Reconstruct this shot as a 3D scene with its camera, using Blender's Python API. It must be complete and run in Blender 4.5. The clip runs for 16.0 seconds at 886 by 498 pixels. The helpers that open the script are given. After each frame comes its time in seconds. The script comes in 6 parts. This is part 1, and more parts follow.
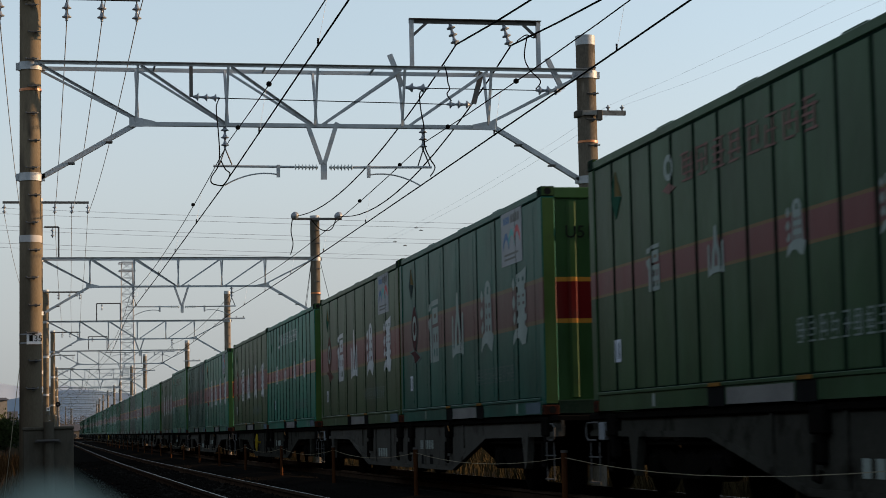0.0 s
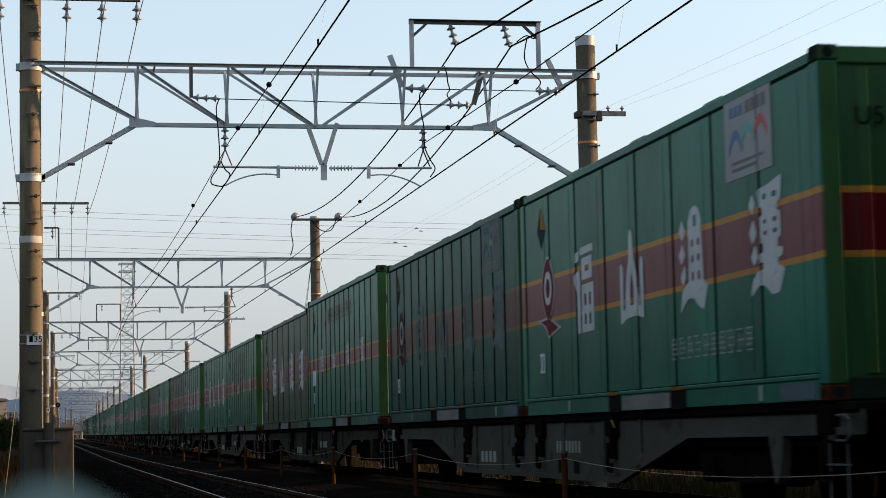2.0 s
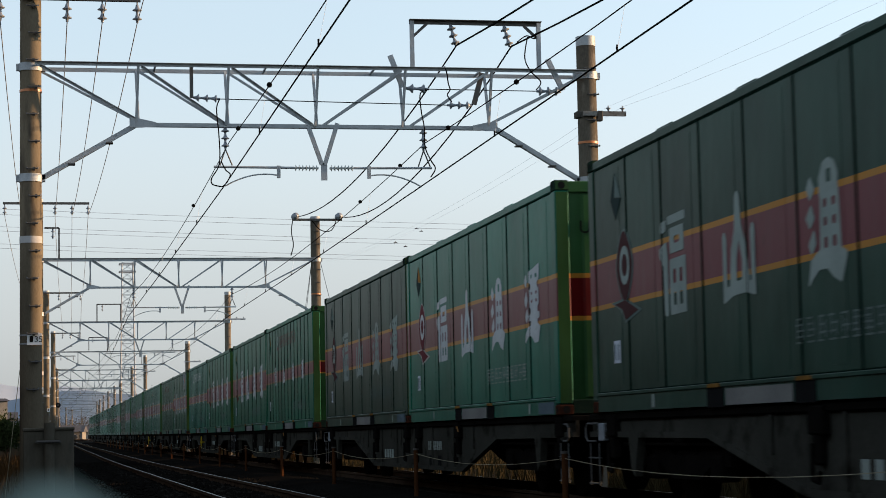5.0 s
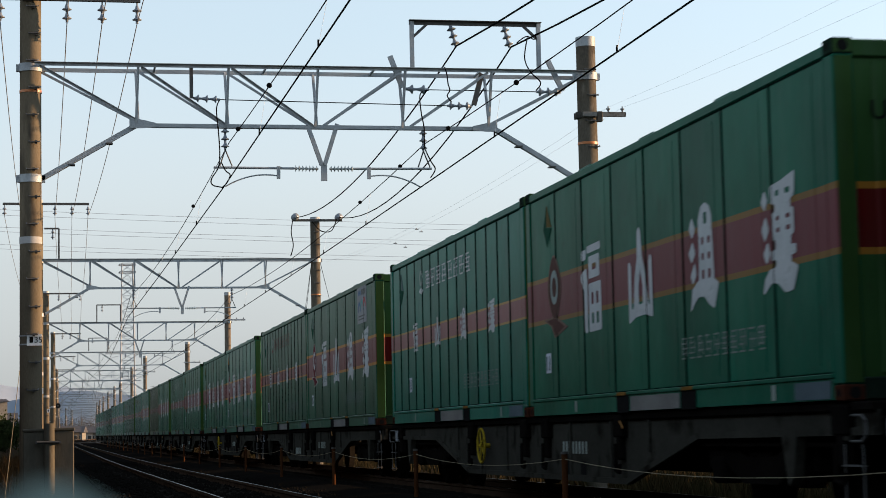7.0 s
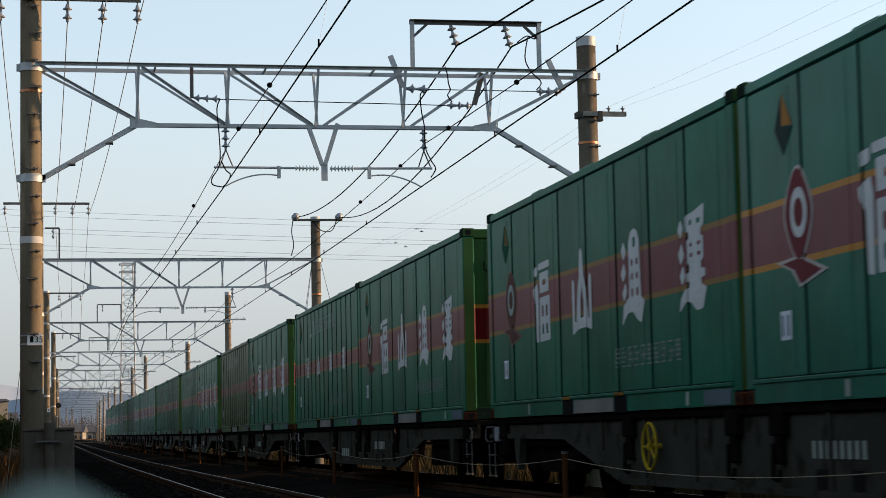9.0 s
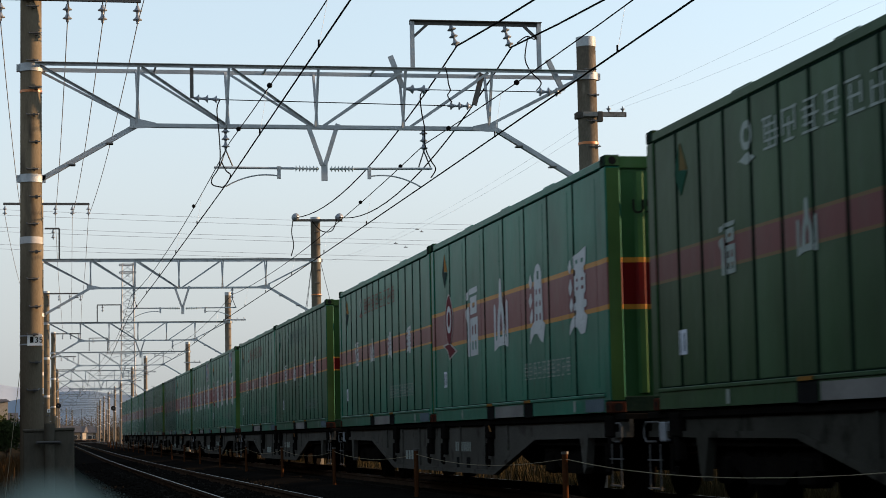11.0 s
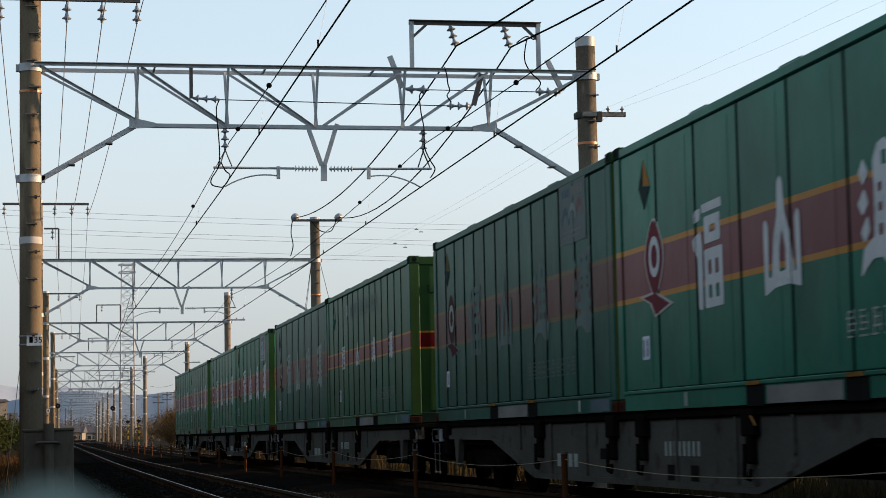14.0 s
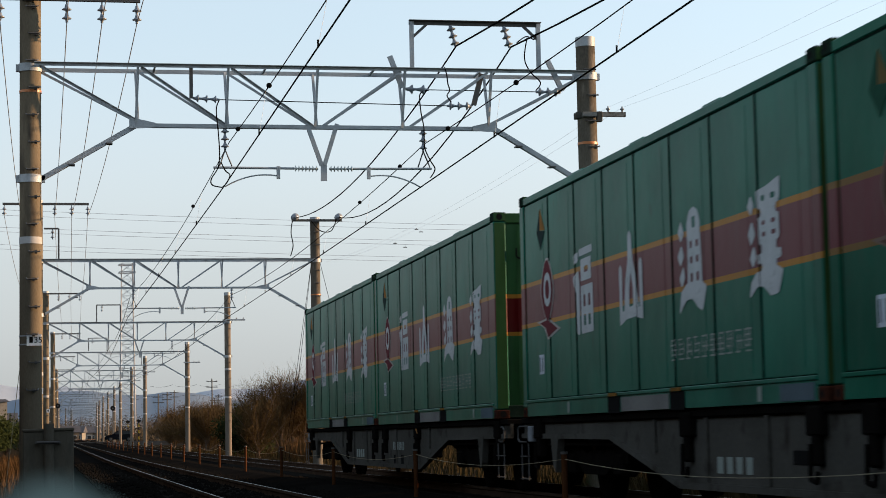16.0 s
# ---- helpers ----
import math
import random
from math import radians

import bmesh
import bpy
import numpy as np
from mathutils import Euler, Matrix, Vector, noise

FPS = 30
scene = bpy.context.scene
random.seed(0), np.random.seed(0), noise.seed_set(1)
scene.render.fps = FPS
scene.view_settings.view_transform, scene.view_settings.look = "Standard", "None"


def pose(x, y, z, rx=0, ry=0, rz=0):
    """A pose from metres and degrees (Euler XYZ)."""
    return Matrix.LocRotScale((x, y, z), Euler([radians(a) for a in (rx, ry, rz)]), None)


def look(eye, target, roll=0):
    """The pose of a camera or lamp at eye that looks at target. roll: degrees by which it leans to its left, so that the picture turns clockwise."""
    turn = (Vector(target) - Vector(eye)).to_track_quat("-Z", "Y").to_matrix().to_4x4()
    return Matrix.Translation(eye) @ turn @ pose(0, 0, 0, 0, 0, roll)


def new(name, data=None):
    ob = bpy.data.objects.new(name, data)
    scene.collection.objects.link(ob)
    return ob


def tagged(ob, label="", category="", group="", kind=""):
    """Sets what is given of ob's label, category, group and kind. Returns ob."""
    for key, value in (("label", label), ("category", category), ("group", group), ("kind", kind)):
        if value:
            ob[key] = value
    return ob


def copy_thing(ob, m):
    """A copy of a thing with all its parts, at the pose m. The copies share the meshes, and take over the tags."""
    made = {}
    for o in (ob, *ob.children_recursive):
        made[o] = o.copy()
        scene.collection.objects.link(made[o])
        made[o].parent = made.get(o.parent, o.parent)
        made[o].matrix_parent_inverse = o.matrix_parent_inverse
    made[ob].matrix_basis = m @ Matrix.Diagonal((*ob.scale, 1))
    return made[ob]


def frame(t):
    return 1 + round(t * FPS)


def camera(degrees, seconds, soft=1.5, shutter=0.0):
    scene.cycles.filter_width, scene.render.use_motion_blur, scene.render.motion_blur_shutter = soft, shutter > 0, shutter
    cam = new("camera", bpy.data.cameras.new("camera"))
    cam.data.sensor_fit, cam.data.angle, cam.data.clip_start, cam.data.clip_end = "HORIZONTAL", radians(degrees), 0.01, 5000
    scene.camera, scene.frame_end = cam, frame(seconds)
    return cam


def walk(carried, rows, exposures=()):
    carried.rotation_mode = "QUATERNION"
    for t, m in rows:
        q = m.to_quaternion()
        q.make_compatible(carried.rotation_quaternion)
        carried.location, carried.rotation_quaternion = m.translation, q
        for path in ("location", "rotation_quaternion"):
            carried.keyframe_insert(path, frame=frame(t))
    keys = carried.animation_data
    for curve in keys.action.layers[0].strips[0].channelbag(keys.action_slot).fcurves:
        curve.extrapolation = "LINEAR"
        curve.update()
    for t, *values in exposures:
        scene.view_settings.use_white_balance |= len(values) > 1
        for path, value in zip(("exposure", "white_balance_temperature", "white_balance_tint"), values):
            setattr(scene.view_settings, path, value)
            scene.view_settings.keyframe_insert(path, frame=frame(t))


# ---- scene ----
# ---- camera: low on a stand beside the line, almost still ----
cam = camera(24.965, 16.0, soft=0.6, shutter=0.1)
EYE = Vector((0.0, 0.0, 0.756))
cam.data.dof.use_dof, cam.data.dof.focus_distance, cam.data.dof.aperture_fstop = True, 40.0, 16.0


def aim(right, down):
    """The view, turned by a few hundred-thousandths of a turn as the stand settles."""
    yaw, pitch = 0.19543 - right, 0.09258 + down
    ahead = Vector((math.sin(yaw) * math.cos(pitch), math.cos(yaw) * math.cos(pitch), math.sin(pitch)))
    return look(EYE, EYE + ahead * 50.0, -1.141)


walk(cam, [(0.0, aim(0.0, -0.00075)), (1.0, aim(0.0, -0.00062)), (2.0, aim(0.0, -0.0004)), (4.0, aim(0.0002, -0.0004)),
           (6.5, aim(0.0001, -0.0001)), (7.5, aim(0.0001, 0.0)), (8.7, aim(0.0003, -0.0002)), (11.5, aim(0.0003, 0.0)),
           (13.0, aim(0.0, 0.0)), (16.0, aim(0.0, 0.0))],
     exposures=[(0.0, 1.12, 6500, 14), (0.8, 1.25, 6500, 14), (1.8, 1.42, 6500, 14), (16.0, 1.42, 6500, 14)])

# ---- world, sun, exposure ----
SUN_EL, SUN_AZ = 10.5, 92.5        # degrees; azimuth from the line's direction, clockwise
world = bpy.data.worlds.new("evening_sky")
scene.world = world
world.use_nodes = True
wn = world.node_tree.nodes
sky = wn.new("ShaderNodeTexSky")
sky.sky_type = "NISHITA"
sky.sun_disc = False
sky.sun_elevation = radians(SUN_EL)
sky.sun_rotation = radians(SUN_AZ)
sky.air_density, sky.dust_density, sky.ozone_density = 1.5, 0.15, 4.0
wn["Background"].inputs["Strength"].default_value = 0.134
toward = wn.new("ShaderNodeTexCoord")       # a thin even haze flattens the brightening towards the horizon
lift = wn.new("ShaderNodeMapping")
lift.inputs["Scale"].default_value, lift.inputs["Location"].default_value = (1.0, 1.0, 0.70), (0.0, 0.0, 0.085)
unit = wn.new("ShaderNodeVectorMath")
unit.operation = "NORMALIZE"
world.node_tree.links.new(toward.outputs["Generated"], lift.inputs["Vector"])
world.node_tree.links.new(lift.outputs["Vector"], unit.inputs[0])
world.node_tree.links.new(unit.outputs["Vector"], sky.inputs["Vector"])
haze = wn.new("ShaderNodeHueSaturation")      # thin high haze pales the blue
haze.inputs["Saturation"].default_value = 0.30
world.node_tree.links.new(sky.outputs["Color"], haze.inputs["Color"])
cool = wn.new("ShaderNodeMix")
cool.data_type, cool.blend_type = "RGBA", "MULTIPLY"
cool.inputs["Factor"].default_value = 1.0
cool.inputs["B"].default_value = (0.932, 1.0, 1.035, 1.0)
world.node_tree.links.new(haze.outputs["Color"], cool.inputs["A"])
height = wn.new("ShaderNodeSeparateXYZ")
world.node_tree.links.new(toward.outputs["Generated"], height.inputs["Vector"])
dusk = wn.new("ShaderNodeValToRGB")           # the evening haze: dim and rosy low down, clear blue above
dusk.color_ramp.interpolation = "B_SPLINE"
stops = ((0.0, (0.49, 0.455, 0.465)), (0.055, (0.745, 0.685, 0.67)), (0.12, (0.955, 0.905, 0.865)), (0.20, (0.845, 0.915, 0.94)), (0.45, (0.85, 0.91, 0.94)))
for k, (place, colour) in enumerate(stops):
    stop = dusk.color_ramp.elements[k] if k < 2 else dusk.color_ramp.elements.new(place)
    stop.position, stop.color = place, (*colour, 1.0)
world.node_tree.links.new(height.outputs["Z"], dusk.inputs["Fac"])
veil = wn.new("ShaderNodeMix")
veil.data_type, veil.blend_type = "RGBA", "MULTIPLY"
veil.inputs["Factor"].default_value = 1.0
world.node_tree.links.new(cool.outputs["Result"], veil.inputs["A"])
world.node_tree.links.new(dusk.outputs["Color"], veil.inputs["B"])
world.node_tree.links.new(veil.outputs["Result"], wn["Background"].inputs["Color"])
sun_data = bpy.data.lights.new("sun", "SUN")
sun_data.energy, sun_data.angle, sun_data.color = 3.9, radians(0.6), (1.0, 0.64, 0.34)
sun = new("sun", sun_data)
az, el = radians(SUN_AZ), radians(SUN_EL)
sun.matrix_world = look((0, 0, 60), (-math.sin(az) * math.cos(el), -math.cos(az) * math.cos(el), 60 - math.sin(el)))

# ---- the line: a slight bend and rise in the distance ----


def soft_ramp(d, w):
    return 0.5 * (d + math.sqrt(d * d + w * w))


def bend(y):
    return 0.00143 * soft_ramp(y - 60.0, 20.0) + 0.003 * soft_ramp(y - 330.0, 40.0) + 0.05 * soft_ramp(y - 480.0, 20.0)


def rise(y):
    return 0.00305 * soft_ramp(y - 70.0, 20.0)


TRACK_L, TRACK_R = 2.72, 6.69
GAUGE = 1.067
DECK = 0.929

# ---- materials ----


def material(name):
    m = bpy.data.materials.new(name)
    m.use_nodes = True
    return m, m.node_tree.nodes, m.node_tree.links, m.node_tree.nodes["Principled BSDF"]


def mix(nodes, links, fac, a, b, kind="MIX"):
    n = nodes.new("ShaderNodeMix")
    n.data_type, n.blend_type = "RGBA", kind
    for sock, val in ((n.inputs["Factor"], fac), (n.inputs["A"], a), (n.inputs["B"], b)):
        if hasattr(val, "links"):
            links.new(val, sock)
        elif isinstance(val, (int, float)):
            sock.default_value = val
        else:
            sock.default_value = (*val, 1.0)
    return n.outputs["Result"]


def ramp(nodes, links, value, a, b):
    n = nodes.new("ShaderNodeMapRange")
    n.inputs["From Min"].default_value, n.inputs["From Max"].default_value = a, b
    links.new(value, n.inputs["Value"])
    return n.outputs["Result"]


def noise_of(nodes, links, scale, detail=4.0, stretch=(1, 1, 1), coords="Object"):
    tc = nodes.new("ShaderNodeTexCoord")
    mp = nodes.new("ShaderNodeMapping")
    mp.inputs["Scale"].default_value = stretch
    links.new(tc.outputs[coords], mp.inputs["Vector"])
    n = nodes.new("ShaderNodeTexNoise")
    n.inputs["Scale"].default_value, n.inputs["Detail"].default_value = scale, detail
    links.new(mp.outputs["Vector"], n.inputs["Vector"])
    return n.outputs["Fac"]


def bump(nodes, links, bsdf, height, strength, distance):
    b = nodes.new("ShaderNodeBump")
    b.inputs["Strength"].default_value, b.inputs["Distance"].default_value = strength, distance
    links.new(height, b.inputs["Height"])
    links.new(b.outputs["Normal"], bsdf.inputs["Normal"])


def rough(name, a, b, roughness=0.8, metal=0.0, fine=30.0, coarse=2.0, stretch=(1, 1, 1), relief=0.3, depth=0.01, dirt=None, dirt_from=0.55):
    """A surface of two tones with grain at two scales, and stains."""
    m, nodes, links, bsdf = material(name)
    big = noise_of(nodes, links, coarse, 5.0, stretch)
    small = noise_of(nodes, links, fine, 3.0, stretch)
    col = mix(nodes, links, ramp(nodes, links, big, 0.3, 0.7), a, b)
    col = mix(nodes, links, 0.35, col, mix(nodes, links, ramp(nodes, links, small, 0.3, 0.7), a, b))
    if dirt:
        spots = noise_of(nodes, links, coarse * 2.7, 6.0, stretch)
        col = mix(nodes, links, ramp(nodes, links, spots, dirt_from, dirt_from + 0.15), col, dirt)
    links.new(col, bsdf.inputs["Base Color"])
    bsdf.inputs["Roughness"].default_value, bsdf.inputs["Metallic"].default_value = roughness, metal
    if roughness > 0.45 and metal < 0.2:
        bsdf.inputs["Specular IOR Level"].default_value = 0.0
    if relief:
        bump(nodes, links, bsdf, small, relief, depth)
    return m


def plain(name, col, roughness=0.6, metal=0.0):
    return rough(name, tuple(c * 0.85 for c in col), tuple(min(1.0, c * 1.12) for c in col), roughness, metal, 40.0, 3.0, relief=0.1, depth=0.002)


MAROON, YELLOW, RED_END = (0.135, 0.040, 0.047), (0.33, 0.145, 0.020), (0.095, 0.005, 0.005)


def container_paint(name, green, stripe, band=MAROON, edging=YELLOW, gloss=0.07):
    """Painted steel: green, with a maroon band edged in yellow at the given heights; faded, streaked and dusty."""
    m, nodes, links, bsdf = material(name)
    tc = nodes.new("ShaderNodeTexCoord")
    sep = nodes.new("ShaderNodeSeparateXYZ")
    links.new(tc.outputs["Object"], sep.inputs["Vector"])
    z = sep.outputs["Z"]
    info = nodes.new("ShaderNodeObjectInfo")

    def between(lo, hi):
        a = nodes.new("ShaderNodeMath")
        a.operation = "GREATER_THAN"
        a.inputs[1].default_value = lo
        links.new(z, a.inputs[0])
        b = nodes.new("ShaderNodeMath")
        b.operation = "LESS_THAN"
        b.inputs[1].default_value = hi
        links.new(z, b.inputs[0])
        c = nodes.new("ShaderNodeMath")
        c.operation = "MULTIPLY"
        links.new(a.outputs[0], c.inputs[0])
        links.new(b.outputs[0], c.inputs[1])
        return c.outputs[0]

    lo, hi, edge = stripe
    shift = nodes.new("ShaderNodeMath")
    shift.operation = "MULTIPLY"
    shift.inputs[1].default_value = 91.0
    links.new(info.outputs["Random"], shift.inputs[0])

    def grain(scale, detail, stretch):
        mp = nodes.new("ShaderNodeMapping")
        mp.inputs["Scale"].default_value = stretch
        links.new(tc.outputs["Object"], mp.inputs["Vector"])
        links.new(shift.outputs[0], mp.inputs["Location"])
        n = nodes.new("ShaderNodeTexNoise")
        n.inputs["Scale"].default_value, n.inputs["Detail"].default_value = scale, detail
        links.new(mp.outputs["Vector"], n.inputs["Vector"])
        return n.outputs["Fac"]
    wash = grain(0.9, 4.0, (1, 1, 1))
    streak = grain(6.0, 5.0, (1, 1, 0.10))
    grime = grain(9.0, 6.0, (1, 1, 0.5))
    col = mix(nodes, links, ramp(nodes, links, wash, 0.3, 0.7), tuple(c * 0.72 for c in green), tuple(c * 1.22 + 0.001 for c in green))
    col = mix(nodes, links, between(lo, hi), col, edging)
    col = mix(nodes, links, between(lo + edge, hi - edge), col, band)
    dust = mix(nodes, links, ramp(nodes, links, streak, 0.45, 0.75), col, (0.09, 0.155, 0.125))
    col = mix(nodes, links, 0.10, col, dust)
    col = mix(nodes, links, ramp(nodes, links, grime, 0.62, 0.8), col, mix(nodes, links, 0.5, col, (0.03, 0.03, 0.025)))
    tone = mix(nodes, links, ramp(nodes, links, info.outputs["Random"], 0, 1), (0.9, 0.9, 0.9), (1.08, 1.08, 1.08))
    col = mix(nodes, links, 1.0, col, tone, "MULTIPLY")
    links.new(col, bsdf.inputs["Base Color"])
    bsdf.inputs["Roughness"].default_value = 0.36
    bsdf.inputs["Specular IOR Level"].default_value = gloss
    bump(nodes, links, bsdf, wash, 0.4, 0.05)
    return m


FADED = {"emerald": ((0.205, 0.085, 0.088), (0.30, 0.175, 0.055)), "slate": ((0.075, 0.034, 0.034), (0.085, 0.06, 0.03)), "grass": (MAROON, (0.17, 0.095, 0.03)), "sage": ((0.095, 0.040, 0.042), (0.10, 0.075, 0.035)), "olive": ((0.115, 0.038, 0.040), (0.115, 0.072, 0.03))}
WIDE, NARROW = (1.035, 1.555, 0.05), (1.15, 1.425, 0.028)
GREENS = {"teal": (0.004, 0.104, 0.070), "emerald": (0.001, 0.114, 0.081), "olive": (0.021, 0.055, 0.024), "dark": (0.014, 0.042, 0.031), "grass": (0.002, 0.088, 0.053), "slate": (0.005, 0.062, 0.048), "sage": (0.020, 0.054, 0.035), "fir": (0.009, 0.076, 0.047)}
GLOSS = {"teal": 0.052, "emerald": 0.03, "olive": 0.032, "dark": 0.03, "grass": 0.022, "slate": 0.026, "sage": 0.026, "fir": 0.03}
PAINT = {(g, s): container_paint(f"{g}_container_paint_{s}", c, st, *FADED.get(g, (MAROON, YELLOW)), GLOSS[g]) for g, c in GREENS.items() for s, st in (("wide", WIDE), ("narrow", NARROW))}
# ends and posts: green pushed towards yellow, the warm sun's tint painted in
PAINT_END_SUN = {(g, s): container_paint(f"{g}_end_paint_{s}", (c[0] * 0.4 + 0.024, min(c[1], 0.1) * 0.42 + 0.036, min(c[2], 0.07) * 0.28 + 0.005), st, RED_END) for g, c in GREENS.items() for s, st in (("wide", WIDE), ("narrow", NARROW))}
PAINT_POST_SUN = {g: container_paint(f"{g}_post_paint", (c[0] * 0.4 + 0.030, min(c[1], 0.1) * 0.45 + 0.034, min(c[2], 0.07) * 0.30 + 0.004), (-9.0, -8.0, 0.1), gloss=0.04) for g, c in GREENS.items()}
M_BLACK = plain("black_steel", (0.012, 0.012, 0.012), 0.6)
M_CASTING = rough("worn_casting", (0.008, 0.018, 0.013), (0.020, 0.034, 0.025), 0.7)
M_GROOVE = plain("dark_joint_sealant", (0.007, 0.016, 0.012), 0.8)
M_LETTER = rough("faded_white_lettering", (0.38, 0.40, 0.405), (0.48, 0.50, 0.505), 0.6, 0.0, 30.0, 5.0, relief=0.1, depth=0.002, dirt=(0.23, 0.25, 0.24), dirt_from=0.6)
M_LETTER_DULL = plain("worn_white_lettering", (0.24, 0.28, 0.26), 0.6)
M_LETTER_THIN = plain("thin_worn_lettering", (0.17, 0.21, 0.195), 0.6)
M_LETTER_FAINT = plain("very_worn_lettering", (0.115, 0.15, 0.14), 0.6)
M_LETTER_RED = plain("faded_red_lettering", (0.17, 0.105, 0.095), 0.6)
M_LIP = rough("rusty_yellow_lip", (0.10, 0.055, 0.02), (0.22, 0.11, 0.03), 0.7)
M_RIMPAINT = plain("thin_rim_paint", (0.36, 0.34, 0.32), 0.6)
M_MARK = plain("maroon_mark", (0.135, 0.043, 0.048), 0.5)
M_MARK_WORN = plain("worn_maroon_mark", (0.098, 0.058, 0.050), 0.5)
M_RIM_WORN = plain("worn_rim_paint", (0.17, 0.12, 0.10), 0.6)
M_MARK_FAINT = plain("faded_maroon_mark", (0.07, 0.036, 0.036), 0.5)
M_ORANGE_MARK = plain("faded_orange_mark", (0.26, 0.13, 0.045), 0.6)
M_OCHRE_MARK = plain("worn_ochre_mark", (0.11, 0.085, 0.04), 0.6)
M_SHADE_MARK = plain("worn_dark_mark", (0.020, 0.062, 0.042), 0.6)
M_DARK_MARK = plain("dark_mark", (0.030, 0.042, 0.040), 0.6)
M_POSTER = plain("white_vinyl_sheet", (0.27, 0.28, 0.285), 0.5)
M_POSTER_OLD = plain("sun_faded_vinyl_sheet", (0.125, 0.15, 0.145), 0.5)
M_BLUE = plain("blue_vinyl", (0.12, 0.18, 0.28), 0.5)
M_AQUA = plain("aqua_vinyl", (0.14, 0.32, 0.30), 0.5)
M_RED = plain("red_vinyl", (0.42, 0.12, 0.12), 0.5)
M_STICKER = plain("white_sticker", (0.50, 0.54, 0.60), 0.5)
M_PLATE = rough("grey_plate", (0.13, 0.13, 0.125), (0.19, 0.19, 0.18), 0.6)
M_PANEL = rough("pale_blue_grey_panel", (0.16, 0.18, 0.20), (0.24, 0.26, 0.28), 0.6)
M_BLUEPLATE = plain("blue_grey_plate", (0.085, 0.115, 0.135), 0.6)
M_RUST = rough("rusty_red_steel", (0.032, 0.013, 0.009), (0.060, 0.021, 0.013), 0.8)
M_WAGON = rough("wagon_grey_paint", (0.026, 0.026, 0.022), (0.046, 0.046, 0.039), 0.8, 0.0, 25.0, 1.2, dirt=(0.014, 0.012, 0.010))
M_WAGON_PALE = rough("pale_wagon_paint", (0.049, 0.048, 0.042), (0.080, 0.078, 0.070), 0.8, 0.0, 25.0, 1.2, dirt=(0.03, 0.027, 0.022), dirt_from=0.58)
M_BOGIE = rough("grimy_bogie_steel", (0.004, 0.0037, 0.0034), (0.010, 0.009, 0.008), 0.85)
M_HANDRAIL = plain("pale_handrail", (0.09, 0.092, 0.092), 0.6)
M_WHEEL_Y = plain("yellow_handwheel", (0.30, 0.22, 0.02), 0.5)
M_GRAB = plain("worn_yellow_bar", (0.26, 0.155, 0.015), 0.5)
M_CONCRETE = rough("spun_concrete", (0.088, 0.073, 0.052), (0.165, 0.137, 0.098), 0.85, 0.0, 60.0, 1.4, (1, 1, 0.25), 0.3, 0.004, dirt=(0.06, 0.05, 0.04))
M_CONCRETE_PALE = rough("pale_spun_concrete", (0.095, 0.082, 0.068), (0.175, 0.15, 0.122), 0.85, 0.0, 60.0, 1.4, (1, 1, 0.25), 0.3, 0.004, dirt=(0.085, 0.073, 0.06))
M_CONCRETE_DARK = rough("sooty_spun_concrete", (0.040, 0.037, 0.032), (0.135, 0.118, 0.094), 0.85, 0.0, 45.0, 2.2, (1, 1, 0.35), 0.4, 0.006, dirt=(0.19, 0.17, 0.145), dirt_from=0.60)
M_BOXCONC = rough("weathered_concrete_box", (0.066, 0.060, 0.047), (0.110, 0.100, 0.079), 0.85, 0.0, 30.0, 2.0, (1, 1, 0.4), 0.4, 0.006, dirt=(0.075, 0.07, 0.058))
M_GALV = rough("galvanised_steel", (0.24, 0.26, 0.275), (0.38, 0.405, 0.425), 0.5, 0.15, 40.0, 3.0)
M_STEELDARK = rough("dark_weathered_steel", (0.05, 0.048, 0.045), (0.09, 0.085, 0.08), 0.65, 0.3)
M_BAND = plain("orange_band", (0.42, 0.13, 0.03), 0.45)
M_WHITEBAND = plain("white_band", (0.34, 0.34, 0.34), 0.6)
M_PORCELAIN = plain("grey_porcelain", (0.17, 0.19, 0.22), 0.3)
M_PORCELAIN_PALE = plain("pale_porcelain", (0.42, 0.45, 0.44), 0.3)
M_GALV_OLD = rough("weathered_galvanised_steel", (0.13, 0.125, 0.115), (0.24, 0.235, 0.22), 0.6, 0.1, 40.0, 4.0, dirt=(0.06, 0.045, 0.035))
M_CLAMP_DARK = rough("dark_clamp_steel", (0.045, 0.042, 0.038), (0.09, 0.085, 0.075), 0.6, 0.1, 40.0, 4.0)
M_WIRE = plain("dark_copper_wire", (0.006, 0.006, 0.006), 0.7, 0.0)
M_WIRE_GREY = plain("weathered_aluminium_wire", (0.20, 0.21, 0.23), 0.6, 0.0)
M_WIRE_PALE = plain("aluminium_wire", (0.62, 0.64, 0.67), 0.6, 0.0)
M_SIGN = plain("white_sign", (0.75, 0.75, 0.74), 0.5)
M_INK = plain("black_ink", (0.01, 0.01, 0.01), 0.6)
M_RAIL = rough("rusty_rail_web", (0.035, 0.024, 0.018), (0.07, 0.048, 0.034), 0.8)
M_RAILTOP = plain("polished_rail_head", (0.075, 0.075, 0.075), 0.45, 1.0)
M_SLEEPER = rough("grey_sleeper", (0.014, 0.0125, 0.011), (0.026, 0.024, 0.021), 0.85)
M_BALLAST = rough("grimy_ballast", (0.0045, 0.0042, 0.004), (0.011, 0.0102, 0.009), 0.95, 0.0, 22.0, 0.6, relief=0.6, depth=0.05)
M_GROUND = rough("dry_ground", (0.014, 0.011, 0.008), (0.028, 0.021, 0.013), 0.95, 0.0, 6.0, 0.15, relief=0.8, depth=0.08)
